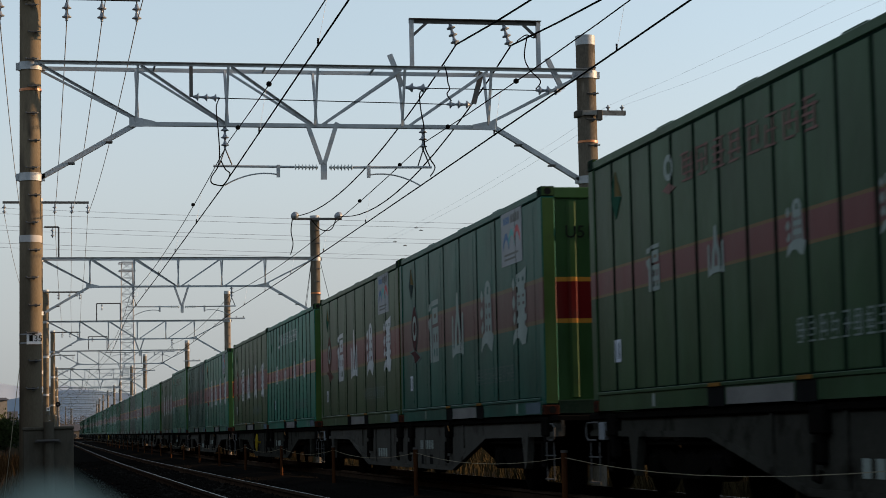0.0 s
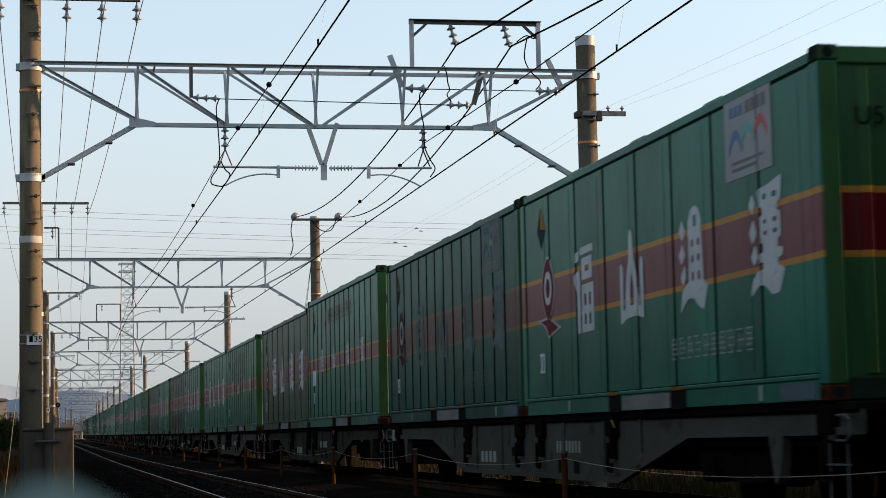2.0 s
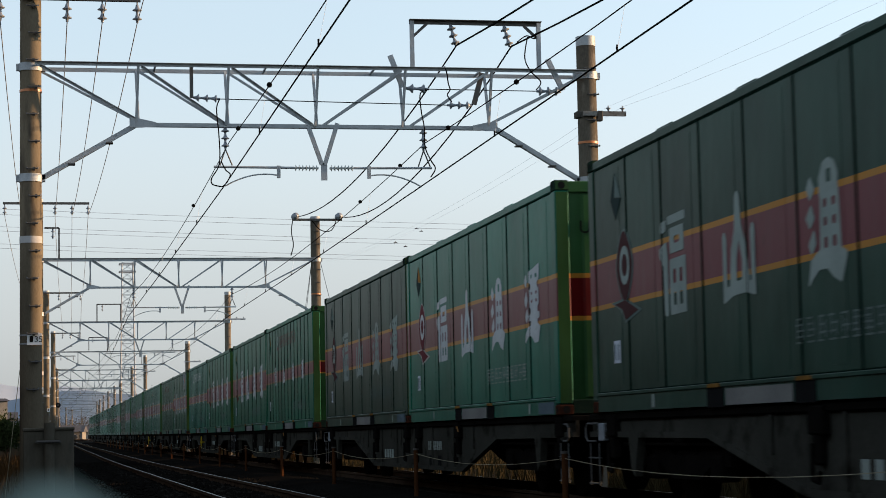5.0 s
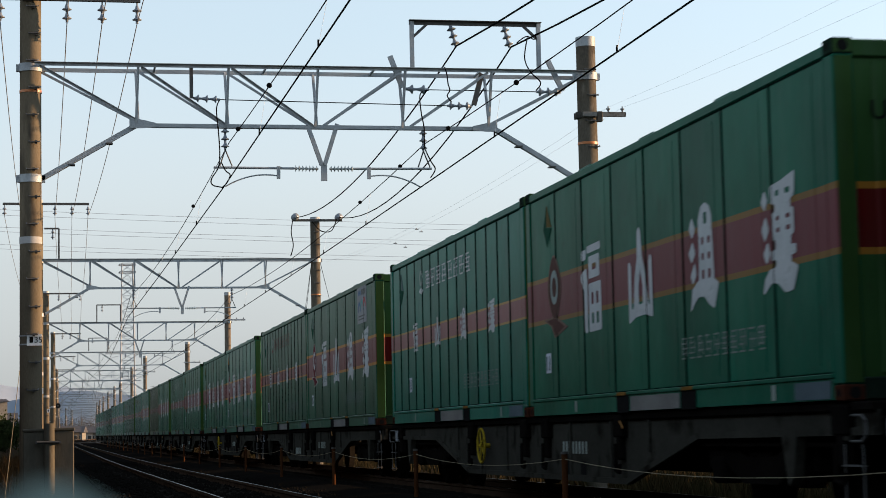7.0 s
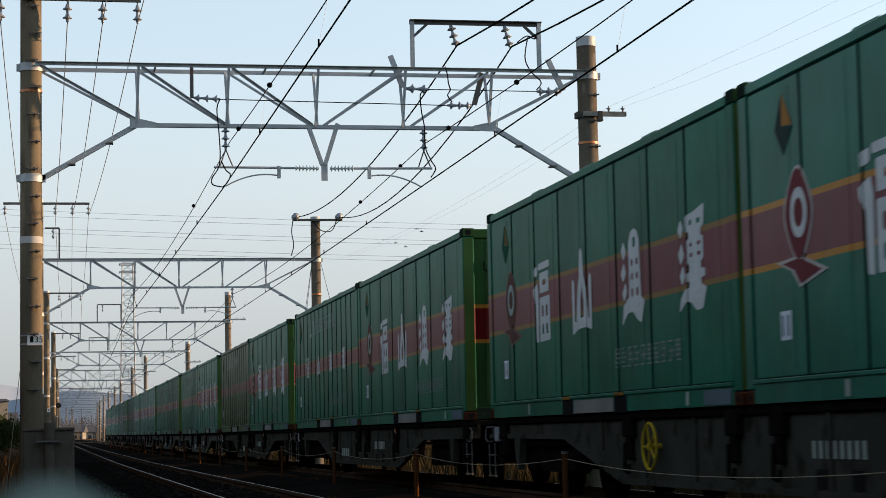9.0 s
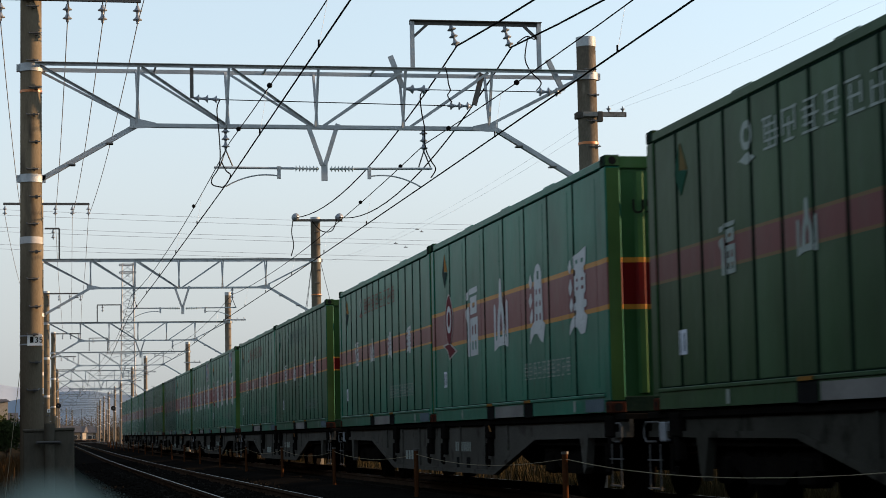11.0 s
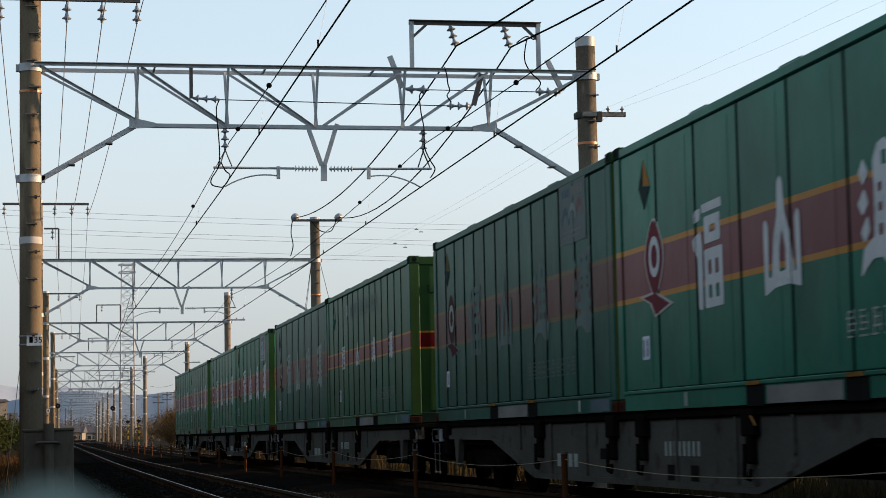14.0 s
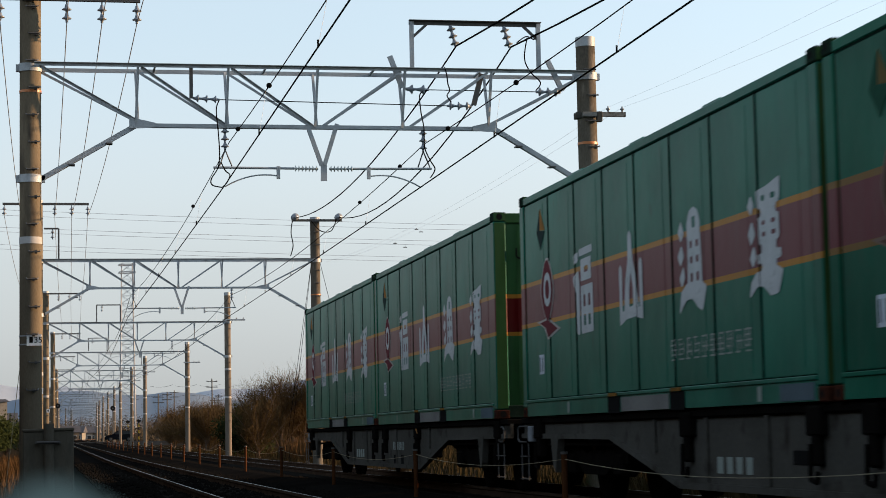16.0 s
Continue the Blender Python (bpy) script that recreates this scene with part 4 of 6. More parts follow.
def ring_mark(parent, d, zc, ry, rz, mat, inner, name, label, lift=0.006):
    bm = bmesh.new()
    n = 24
    x0, x1 = SIDE + 0.012 - lift, SIDE + 0.016
    out = [(far_y(d) + ry * math.cos(k * 2 * math.pi / n), zc + rz * math.sin(k * 2 * math.pi / n)) for k in range(n)]
    if not inner:
        prism(bm, out, "x", x0, x1)
    else:
        inn = [(far_y(d) + ry * inner * math.cos(k * 2 * math.pi / n), zc + rz * inner * math.sin(k * 2 * math.pi / n)) for k in range(n)]
        a = [bm.verts.new((x0, *p)) for p in out]
        b = [bm.verts.new((x0, *p)) for p in inn]
        for k in range(n):
            bm.faces.new((a[k], a[(k + 1) % n], b[(k + 1) % n], b[k]))
    part(name, bm, mat, parent, label)


def outline_mark(parent, pts, mat, name, label="", lift=0.007):
    bm = bmesh.new()
    prism(bm, [(far_y(d), z) for d, z in pts], "x", SIDE + 0.012 - lift, SIDE + 0.016)
    part(name, bm, mat, parent, label)


def letters_mesh(text, size, mat):
    cu = bpy.data.curves.new("code_letters", "FONT")
    cu.body, cu.size, cu.extrude, cu.align_x = text, size, 0.002, "CENTER"
    tmp = bpy.data.objects.new("code_letters", cu)
    me = bpy.data.meshes.new_from_object(tmp)
    bpy.data.objects.remove(tmp)
    me.materials.append(mat)
    return me


CODE = {"U51A": letters_mesh("U51A", 0.20, M_INK), "U50A": letters_mesh("U50A", 0.20, M_INK)}


def shared_mesh(key, build, mat):
    if key not in SHARED:
        bm = bmesh.new()
        build(bm)
        me = bpy.data.meshes.new(key if isinstance(key, str) else key[0])
        bm.to_mesh(me)
        bm.free()
        me.materials.append(mat)
        SHARED[key] = me
    return SHARED[key]


def panel_wide(bm):
    w = (CL - 0.40) / 8 - 0.03
    block(bm, 0.0, 0.03, -w / 2, w / 2, 0.205, 2.46, 0.008)
    # a shallow pressed field
    block(bm, -0.0025, 0.0, -0.30 * w, -0.02 * w, 0.26, 2.40)


def panel_narrow(bm):
    w = (CL - 0.40) / 14 - 0.058
    block(bm, 0.0, 0.03, -w / 2, w / 2, 0.205, 2.46, 0.010)


def container(colour, style, poster, red_text, many, code, label):
    """A 30-foot steel box: framed, panelled, painted and marked, standing on its corner castings."""
    paint, sun_end_paint = PAINT[(colour, style)], PAINT_END_SUN[(colour, style)]
    ob = tagged(new("freight_container"), label, "container", "containers on the train")
    n = 14 if many or style == "narrow" else 8
    bm = bmesh.new()
    back, proud, half = SIDE + 0.017, SIDE + 0.0045, 0.008 if n == 8 else 0.009
    plan = [(HW - 0.02, HL - 0.05), (HW - 0.02, -HL + 0.05), (back, -HL + 0.05)]
    for k in range(1, n):       # proud dark seams between the panels
        y = -HL + 0.20 + k * (CL - 0.40) / n
        plan += [(back, y - half), (proud, y - half), (proud, y + half), (back, y + half)]
    prism(bm, plan + [(back, HL - 0.05)], "z", 0.10, 2.50)
    part("core", bm, M_GROOVE, ob)
    # long-side panels, both sides
    me = shared_mesh(("side_panel", colour, style, n), panel_wide if n == 8 else panel_narrow, paint)
    pitch = (CL - 0.40) / n
    for k in range(n):
        share("side_panel", me, ob, (SIDE + 0.012, -HL + 0.20 + (k + 0.5) * pitch, 0))
    bm = bmesh.new()
    block(bm, HW - 0.04, HW - 0.01, -HL + 0.2, HL - 0.2, 0.2, 2.46)
    part("offside_wall", bm, paint, ob)
    # frame
    for y in (-HL, HL):
        for x in (-HW, HW):
            bm = bmesh.new()
            block(bm, min(x, x - math.copysign(0.16, x)), max(x, x - math.copysign(0.16, x)), min(y, y - math.copysign(0.19, y)), max(y, y - math.copysign(0.19, y)), 0.12, 2.47, 0.012)
            # faces towards the line's ends get the sun-tinted post colour
            for f in bm.faces:
                f.normal_update()
                f.material_index = 1 if abs(f.normal.y) > 0.9 else 0
            part("corner_post", bm, (paint, PAINT_POST_SUN[colour]), ob)
            for z in (0.0, CH - 0.118):
                bm = bmesh.new()
                block(bm, min(x, x - math.copysign(0.162, x)) - 0.003, max(x, x - math.copysign(0.162, x)) + 0.003, min(y, y - math.copysign(0.178, y)) - 0.003, max(y, y - math.copysign(0.178, y)) + 0.003, z, z + 0.118, 0.012)
                for f in bm.faces:
                    f.normal_update()
                    f.material_index = 1 if z and abs(f.normal.y) > 0.9 else 0
                c = part("corner_casting", bm, (M_CASTING if z else M_RUST, PAINT_POST_SUN[colour]), ob, "worn dark casting" if z else "rusty red casting")
                bm = bmesh.new()
                rod(bm, (x - math.copysign(0.08, x), y + math.copysign(0.004, y), z + 0.06), (x - math.copysign(0.08, x), y + math.copysign(0.006, y), z + 0.06), 0.042, 12)
                part("lock_hole", bm, M_BLACK, c)
                bm = bmesh.new()
                rod(bm, (x + math.copysign(0.004, x), y - math.copysign(0.09, y), z + 0.06), (x + math.copysign(0.006, x), y - math.copysign(0.09, y), z + 0.06), 0.030, 12)
                part("lock_hole", bm, M_BLACK, c)
    for x in (-HW + 0.004, HW - 0.07):
        bm = bmesh.new()
        block(bm, x, x + 0.066, -HL + 0.18, HL - 0.18, 2.475, CH - 0.03, 0.008)
        part("top_rail", bm, paint, ob)
        bm = bmesh.new()
        block(bm, x - 0.014, x + 0.07, -HL + 0.18, HL - 0.18, 0.165, 0.200, 0.006)
        block(bm, x, x + 0.066, -HL + 0.18, HL - 0.18, 0.012, 0.165)
        part("bottom_rail", bm, paint, ob)
    for d in (3.62, 5.66):
        bm = bmesh.new()
        flat(bm, far_y(d), far_y(d + 0.42), 0.0, 0.162, 0.014)
        part("fork_pocket", bm, M_BLACK, ob)
        bm = bmesh.new()
        flat(bm, far_y(d + 0.06), far_y(d + 0.36), 0.166, 0.198, 0.030)
        part("pocket_lip", bm, M_LIP, ob, "small rusty yellow pocket lip")
    bm = bmesh.new()
    flat(bm, far_y(4.10), far_y(5.62), 0.014, 0.15, 0.016)
    part("data_plate", bm, M_PLATE, ob, "pale grey lower plate")
    bm = bmesh.new()
    flat(bm, far_y(8.42), far_y(9.12), 0.022, 0.15, 0.014)
    part("end_plate", bm, M_BLUEPLATE, ob, "blue-grey lower plate")
    for d in (2.03, 7.93):
        patch("tag", [(far_y(d), far_y(d + 0.09), 0.03, 0.15)], M_LETTER_DULL, ob, "small white tag", 0.015)
    # roof
    bm = bmesh.new()
    block(bm, -HW + 0.05, HW - 0.05, -HL + 0.1, HL - 0.1, 2.48, CH - 0.045)
    part("roof", bm, paint, ob)
    for d in (2.3, 4.5, 6.7):
        bm = bmesh.new()
        block(bm, -HW + 0.03, HW - 0.03, far_y(d + 0.45), far_y(d), CH - 0.05, CH - 0.004, 0.008)
        part("roof_strap", bm, paint, ob)
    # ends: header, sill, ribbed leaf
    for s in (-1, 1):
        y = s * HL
        bm = bmesh.new()
        block(bm, -HW + 0.15, HW - 0.15, min(y, y - s * 0.10), max(y, y - s * 0.10), 2.45, CH - 0.012, 0.01)
        part("end_header", bm, sun_end_paint, ob)
        # the sill takes the casting's dark tone: dirt, and shade painted in
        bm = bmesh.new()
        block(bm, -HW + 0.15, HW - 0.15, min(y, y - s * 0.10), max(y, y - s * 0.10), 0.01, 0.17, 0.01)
        part("end_sill", bm, M_CASTING, ob, "dirty end sill, shade put into its dark colour")
        bm = bmesh.new()
        block(bm, -HW + 0.16, HW - 0.16, min(y - s * 0.03, y - s * 0.06), max(y - s * 0.03, y - s * 0.06), 0.17, 2.45)
        part("end_wall", bm, sun_end_paint, ob)
        me = shared_mesh(("end_rib", colour, style), lambda q: prism(q, [(-0.075, 0.024), (-0.03, -0.024), (0.03, -0.024), (0.075, 0.024)], "z", 0.20, 2.42), sun_end_paint)
        for k in range(6):
            share("end_rib", me, ob, (-HW + 0.36 + k * 0.355, y - s * 0.026, 0), rot=(0, 0, 0 if s < 0 else math.pi))
    share("code_letters", CODE[code], ob, (-0.74, -HL - 0.004, 2.0), "black code letters on the end", (math.pi / 2, 0, 0))
    bm = bmesh.new()
    for a, b in (((-0.62, 0.28), (-0.62, 1.05)), ((-0.62, 1.05), (-0.2, 1.05)), ((-0.62, 0.28), (-0.2, 0.28))):
        rod(bm, (a[0], -HL - 0.06, a[1]), (b[0], -HL - 0.06, b[1]), 0.015, 6)
    part("grab_bar", bm, M_GRAB, ob, "yellow grab bar on the end")
    # markings
    dull = colour in ("dark", "slate")
    if style == "wide":
        big_shapes(ob, (2.75, 4.50, 6.37, 8.18), 0.76, 0.90, 1.29, (M_LETTER_FAINT if many else M_LETTER_DULL) if dull else M_LETTER, "large white painted shapes")
        worn = colour in ("grass", "olive", "sage")
        mark, rim = (M_MARK_FAINT, M_LETTER_FAINT) if dull else (M_MARK_WORN, M_RIM_WORN) if worn else (M_MARK, M_RIMPAINT)
        pale = M_LETTER_DULL if dull or worn else M_LETTER
        lens = [(1.23 + 0.26 * math.sin(q) * abs(math.sin(q)) ** 0.12, 1.41 - 0.31 * math.cos(q) - 0.03 * math.cos(3 * q)) for q in [k * math.pi / 16 for k in range(32)]]
        outline_mark(ob, [(1.23 + (d - 1.23) * 1.13, 1.41 + (z - 1.41) * 1.07) for d, z in lens], rim, "emblem_rim", "thin pale rim", 0.005)
        outline_mark(ob, lens, mark, "emblem_disc", "maroon pointed disc", 0.008)
        ring_mark(ob, 1.25, 1.415, 0.165, 0.19, pale, 0.58, "emblem_ring", "white oval ring", 0.011)
        outline_mark(ob, [(0.74, 1.075), (1.23, 1.10), (1.78, 0.955), (1.22, 0.855), (1.06, 0.99)], rim, "emblem_foot_rim", "thin pale rim", 0.005)
        outline_mark(ob, [(0.88, 1.055), (1.23, 1.075), (1.66, 0.96), (1.235, 0.885), (1.12, 0.995)], mark, "emblem_foot", "maroon emblem foot", 0.008)
    else:
        title = M_LETTER_RED if red_text else (M_LETTER_FAINT if colour == "fir" else M_LETTER if colour == "emerald" else M_LETTER_DULL)
        big_shapes(ob, (2.14, 3.92, 5.75, 7.50), 0.40, 0.43, 1.30, M_LETTER_DULL if colour in ("dark", "olive") else M_LETTER, "small white painted shapes on the band")
        ring_mark(ob, 2.69, 2.16, 0.13, 0.12, M_LETTER_DULL, 0.5, "title_ring", "")
        outline_mark(ob, [(2.50, 1.97), (2.69, 2.02), (2.88, 1.96), (2.69, 1.92)], title, "title_foot")
        text_bars(ob, 3.05, 6.36, 1.97, 2.24, 8, title, "worn red lettering bars" if red_text else "worn white lettering bars", 5)
    text_bars(ob, 5.70, 7.85, 0.43, 0.63, 10, M_LETTER_FAINT if dull else M_LETTER_THIN if colour != "teal" else M_LETTER_DULL, "faint white lettering bars", 9)
    sun_facet = colour in ("teal", "grass", "slate", "olive", "sage")
    outline_mark(ob, [(0.95, 2.11), (1.16, 2.09), (0.97, 2.35)], (M_ORANGE_MARK if colour == "teal" else M_OCHRE_MARK) if sun_facet else M_LETTER_FAINT, "mark_facet", "faded orange triangle" if sun_facet else "faded triangle")
    outline_mark(ob, [(0.80, 2.09), (0.95, 2.33), (0.94, 2.105), (1.16, 2.08), (0.97, 1.88)], M_DARK_MARK if dull or colour == "teal" else M_SHADE_MARK, "mark_facet", "dark triangle")
    lab = 1.58 if style == "narrow" and colour in ("emerald", "fir") else 0.80
    patch("sticker", [(far_y(lab), far_y(lab + 0.22), 0.48, 0.70)], M_STICKER, ob, "white paper sticker")
    patch("sticker_print", [(far_y(lab + 0.03), far_y(lab + 0.07), 0.51, 0.67), (far_y(lab + 0.14), far_y(lab + 0.18), 0.51, 0.67)], M_BLUEPLATE, ob, "", 0.009)
    if poster:
        p0 = 7.30
        patch("poster", [(far_y(p0), far_y(p0 + 1.08), 1.83, 2.49)], M_POSTER_OLD if many else M_POSTER, ob, "sun-faded printed sheet" if many else "white printed sheet")
        for k, mt in enumerate((M_BLUEPLATE, M_LETTER_THIN, M_LETTER_RED) if many else (M_BLUE, M_AQUA, M_RED)):
            d, z = p0 + 0.10 + 0.29 * k, (2.10, 2.13, 2.15)[k]
            arch = [(d + 0.32 * q / 10, z + 0.13 * math.sin(math.pi * q / 10)) for q in range(11)]
            outline_mark(ob, arch + [(a, b - 0.075) for a, b in reversed(arch)], mt, "poster_wave", ("blue", "aqua", "red")[k] + " arch", 0.010)
        patch("poster_title", [(far_y(p0 + 0.14 + 0.11 * q), far_y(p0 + 0.22 + 0.11 * q), 2.335, 2.42) for q in range(3)], M_BLUEPLATE if many else M_BLUE, ob, "", 0.009)
        patch("poster_title", [(far_y(p0 + 0.52 + 0.12 * q), far_y(p0 + 0.61 + 0.12 * q), 2.33, 2.43) for q in range(4)], M_PLATE, ob, "", 0.009)
        patch("poster_print", [(far_y(p0 + 0.16), far_y(p0 + 0.9), 1.945, 1.97), (far_y(p0 + 0.16), far_y(p0 + 0.75), 1.89, 1.915)], M_PLATE, ob, "", 0.009)
    return ob


def wagon(handwheel, pale):
    """A skeletal container flat: fish-bellied frame, bogies, couplers, hand rails. Its origin is at rail level, mid-length."""
    ob = tagged(new("flat_wagon"), ("pale grey" if pale else "dark grey") + " container wagon with grimy bogies" + (" and a yellow handwheel" if handwheel else ""), "wagon", "wagons of the train")
    L2 = 9.78
    coat = M_WAGON_PALE if pale else M_WAGON
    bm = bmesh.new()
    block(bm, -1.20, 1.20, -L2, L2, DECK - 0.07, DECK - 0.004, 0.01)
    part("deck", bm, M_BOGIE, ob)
    for s in (-1, 1):
        x = s * 1.14
        bm = bmesh.new()
        prism(bm, [(-L2, DECK - 0.06), (L2, DECK - 0.06), (L2, DECK - 0.22), (6.0, DECK - 0.24), (3.75, 0.26), (-3.75, 0.26), (-6.0, DECK - 0.24), (-L2, DECK - 0.22)], "x", x - 0.02, x + 0.02)
        part("side_frame", bm, coat, ob)
        bm = bmesh.new()
        edge = [(-L2, DECK - 0.21), (-6.0, DECK - 0.23), (-3.75, 0.26), (3.75, 0.26), (6.0, DECK - 0.23), (L2, DECK - 0.21)]
        prism(bm, [(y, z - 0.028) for y, z in edge] + [(y, z + 0.028) for y, z in reversed(edge)], "x", x + s * 0.02 - 0.035, x + s * 0.02 + 0.035)
        part("flange", bm, coat, ob)
    for y in (-3.2, -1.6, 1.5, 3.0, 4.5, -4.5):
        bm = bmesh.new()
        block(bm, -1.185, -1.155, y - 0.03, y + 0.03, 0.30 if abs(y) < 4 else 0.55, DECK - 0.06)
        part("stiffener", bm, coat, ob)
    # lock units that hold the boxes down: housing, hooked lever, yellow tip
    for y in (-9.25, -3.6, -0.62, 0.42, 3.45, 8.9):
        bm = bmesh.new()
        block(bm, -1.235, -1.05, y - 0.15, y + 0.13, DECK - 0.24, DECK - 0.02, 0.015)
        block(bm, -1.225, -1.12, y - 0.07, y + 0.06, DECK - 0.46, DECK - 0.22, 0.02)
        unit = part("lock_housing", bm, M_BOGIE, ob)
        bm = bmesh.new()
        for a, b in (((y + 0.03, DECK - 0.30), (y + 0.05, DECK - 0.56)), ((y + 0.05, DECK - 0.56), (y - 0.08, DECK - 0.58)), ((y - 0.08, DECK - 0.58), (y - 0.10, DECK - 0.50))):
            rod(bm, (-1.235, *a), (-1.235, *b), 0.020, 6)
        part("lock_lever", bm, M_BOGIE, unit)
        if y == -3.6:
            bm = bmesh.new()
            rod(bm, (-1.245, y - 0.16, DECK - 0.08), (-1.245, y - 0.26, DECK - 0.15), 0.009, 6)
            part("lever_tip", bm, M_ORANGE_MARK, unit, "ochre lever tip")
    # worn lettering as plain bars: a row of eight, two squares under it, and on some a short row farther back
    rows = [(-1.72, 0.52, 0.65, 8, 0.055, 0.134, M_LETTER_DULL), (-1.73, 0.30, 0.44, 2, 0.22, 0.68, M_BLACK)]
    if not handwheel:
        rows += [(2.33, 0.38, 0.52, 4, 0.14, 0.24, M_LETTER_DULL)]
    for yc, z0, z1, n, w, pitch, mat in rows:
        for q in range(n):
            bm = bmesh.new()
            y = yc - (q - (n - 1) / 2) * pitch
            block(bm, -1.166, -1.160, y - w / 2, y + w / 2, z0, z1)
            part("lettering_bar", bm, mat, ob, "worn white lettering bar" if mat is M_LETTER_DULL and q == 0 else "")
    if pale:
        bm = bmesh.new()
        block(bm, -1.167, -1.155, 0.55, 0.99, 0.47, 0.58, 0.004)
        part("slot", bm, M_BLACK, ob, "dark slot in the side frame")
    # brake gear under the frame
    bm = bmesh.new()
    turned(bm, (-0.55, 4.3, 0.50), (-0.55, 5.2, 0.50), [(0, 0.12), (0.1, 0.17), (0.9, 0.17), (1.0, 0.12)], 14)
    part("air_reservoir", bm, M_BOGIE, ob)
    bm = bmesh.new()
    rod(bm, (-1.10, -9.4, 0.62), (-1.10, 9.4, 0.62), 0.022, 6)
    part("brake_pipe", bm, M_BOGIE, ob)
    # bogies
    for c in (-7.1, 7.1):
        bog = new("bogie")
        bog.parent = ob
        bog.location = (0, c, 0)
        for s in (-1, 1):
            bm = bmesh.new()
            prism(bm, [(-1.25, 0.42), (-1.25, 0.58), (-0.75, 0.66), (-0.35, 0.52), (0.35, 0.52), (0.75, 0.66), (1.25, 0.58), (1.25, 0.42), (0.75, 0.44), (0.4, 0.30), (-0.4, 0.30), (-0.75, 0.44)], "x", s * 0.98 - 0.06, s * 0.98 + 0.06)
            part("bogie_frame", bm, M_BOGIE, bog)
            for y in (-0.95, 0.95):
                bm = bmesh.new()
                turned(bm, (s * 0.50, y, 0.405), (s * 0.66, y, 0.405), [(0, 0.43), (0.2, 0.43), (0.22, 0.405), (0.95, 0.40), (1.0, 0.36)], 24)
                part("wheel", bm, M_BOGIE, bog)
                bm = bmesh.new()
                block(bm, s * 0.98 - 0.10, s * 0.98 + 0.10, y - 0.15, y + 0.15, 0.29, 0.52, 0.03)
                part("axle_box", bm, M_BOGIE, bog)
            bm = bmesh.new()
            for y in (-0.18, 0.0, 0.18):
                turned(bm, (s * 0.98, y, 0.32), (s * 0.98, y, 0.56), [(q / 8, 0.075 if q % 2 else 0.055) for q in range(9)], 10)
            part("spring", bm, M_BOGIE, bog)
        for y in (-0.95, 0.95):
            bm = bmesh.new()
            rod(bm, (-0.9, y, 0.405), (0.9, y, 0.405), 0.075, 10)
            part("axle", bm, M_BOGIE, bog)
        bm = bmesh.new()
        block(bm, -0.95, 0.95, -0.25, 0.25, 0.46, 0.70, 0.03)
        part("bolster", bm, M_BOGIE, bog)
    # ends: couplers, steps, hand rails, lamps brackets
    for s in (-1, 1):
        bm = bmesh.new()
        block(bm, -0.12, 0.12, min(s * 9.5, s * 10.0), max(s * 9.5, s * 10.0), 0.62, 0.82, 0.02)
        block(bm, -0.17, 0.17, min(s * 9.95, s * 10.22), max(s * 9.95, s * 10.22), 0.58, 0.88, 0.04)
        part("coupler", bm, M_BOGIE, ob)
        bm = bmesh.new()
        rod(bm, (0.35, s * 9.75, 0.72), (0.32, s * 10.0, 0.42), 0.025, 6)
        rod(bm, (0.32, s * 10.0, 0.42), (0.28, s * 10.22, 0.50), 0.025, 6)
        part("brake_hose", bm, M_BLACK, ob)
        yy = s * 9.72
        bm = bmesh.new()
        P = [(-1.2, yy - s * 0.28, DECK - 0.10), (-1.24, yy - s * 0.02, DECK - 0.10), (-1.24, yy + s * 0.05, DECK - 0.14), (-1.24, yy + s * 0.05, DECK - 0.24), (-1.24, yy - s * 0.02, DECK - 0.28), (-1.22, yy - s * 0.26, DECK - 0.28)]
        for a, b in zip(P, P[1:]):
            rod(bm, a, b, 0.011, 6)
        part("hand_rail", bm, M_HANDRAIL, ob, "pale bent hand rail")
        bm = bmesh.new()
        for y in (yy - s * 0.05, yy - s * 0.38):
            rod(bm, (-1.22, y, DECK - 0.3), (-1.22, y, 0.20), 0.008, 6)
        for z in (0.22, 0.48):
            bar(bm, (-1.22, yy - s * 0.05, z), (-1.22, yy - s * 0.38, z), 0.013, 0.05)
        part("step_ladder", bm, M_HANDRAIL, ob, "pale step irons")
        bm = bmesh.new()
        block(bm, -1.215, -1.15, yy - s * 0.42 - 0.09, yy - s * 0.42 + 0.09, DECK - 0.28, DECK - 0.10, 0.01)
        part("end_panel", bm, M_PANEL if s > 0 else coat, ob, "pale end panel" if s > 0 else "")
        bm = bmesh.new()
        prism(bm, [(yy - s * 1.7, DECK - 0.2), (yy - s * 1.35, DECK - 0.2), (yy - s * 1.45, DECK - 0.55), (yy - s * 1.55, DECK - 0.62)], "x", -1.20, -1.12)
        part("bracket", bm, coat, ob)
    if handwheel:
        bm = bmesh.new()
        n, yc, zc, r = 20, 2.55, 0.60, 0.215
        for k in range(n):
            a, b = (2 * math.pi * q / n for q in (k, k + 1))
            rod(bm, (-1.27, yc + r * math.cos(a), zc + r * math.sin(a)), (-1.27, yc + r * math.cos(b), zc + r * math.sin(b)), 0.016, 6, cap=False)
        for k in range(5):
            a = 2 * math.pi * k / 5
            rod(bm, (-1.27, yc, zc), (-1.27, yc + r * math.cos(a), zc + r * math.sin(a)), 0.011, 6)
        rod(bm, (-1.15, yc, zc), (-1.29, yc, zc), 0.032, 8)
        part("handwheel", bm, M_WHEEL_Y, ob, "yellow spoked handwheel")
    return ob


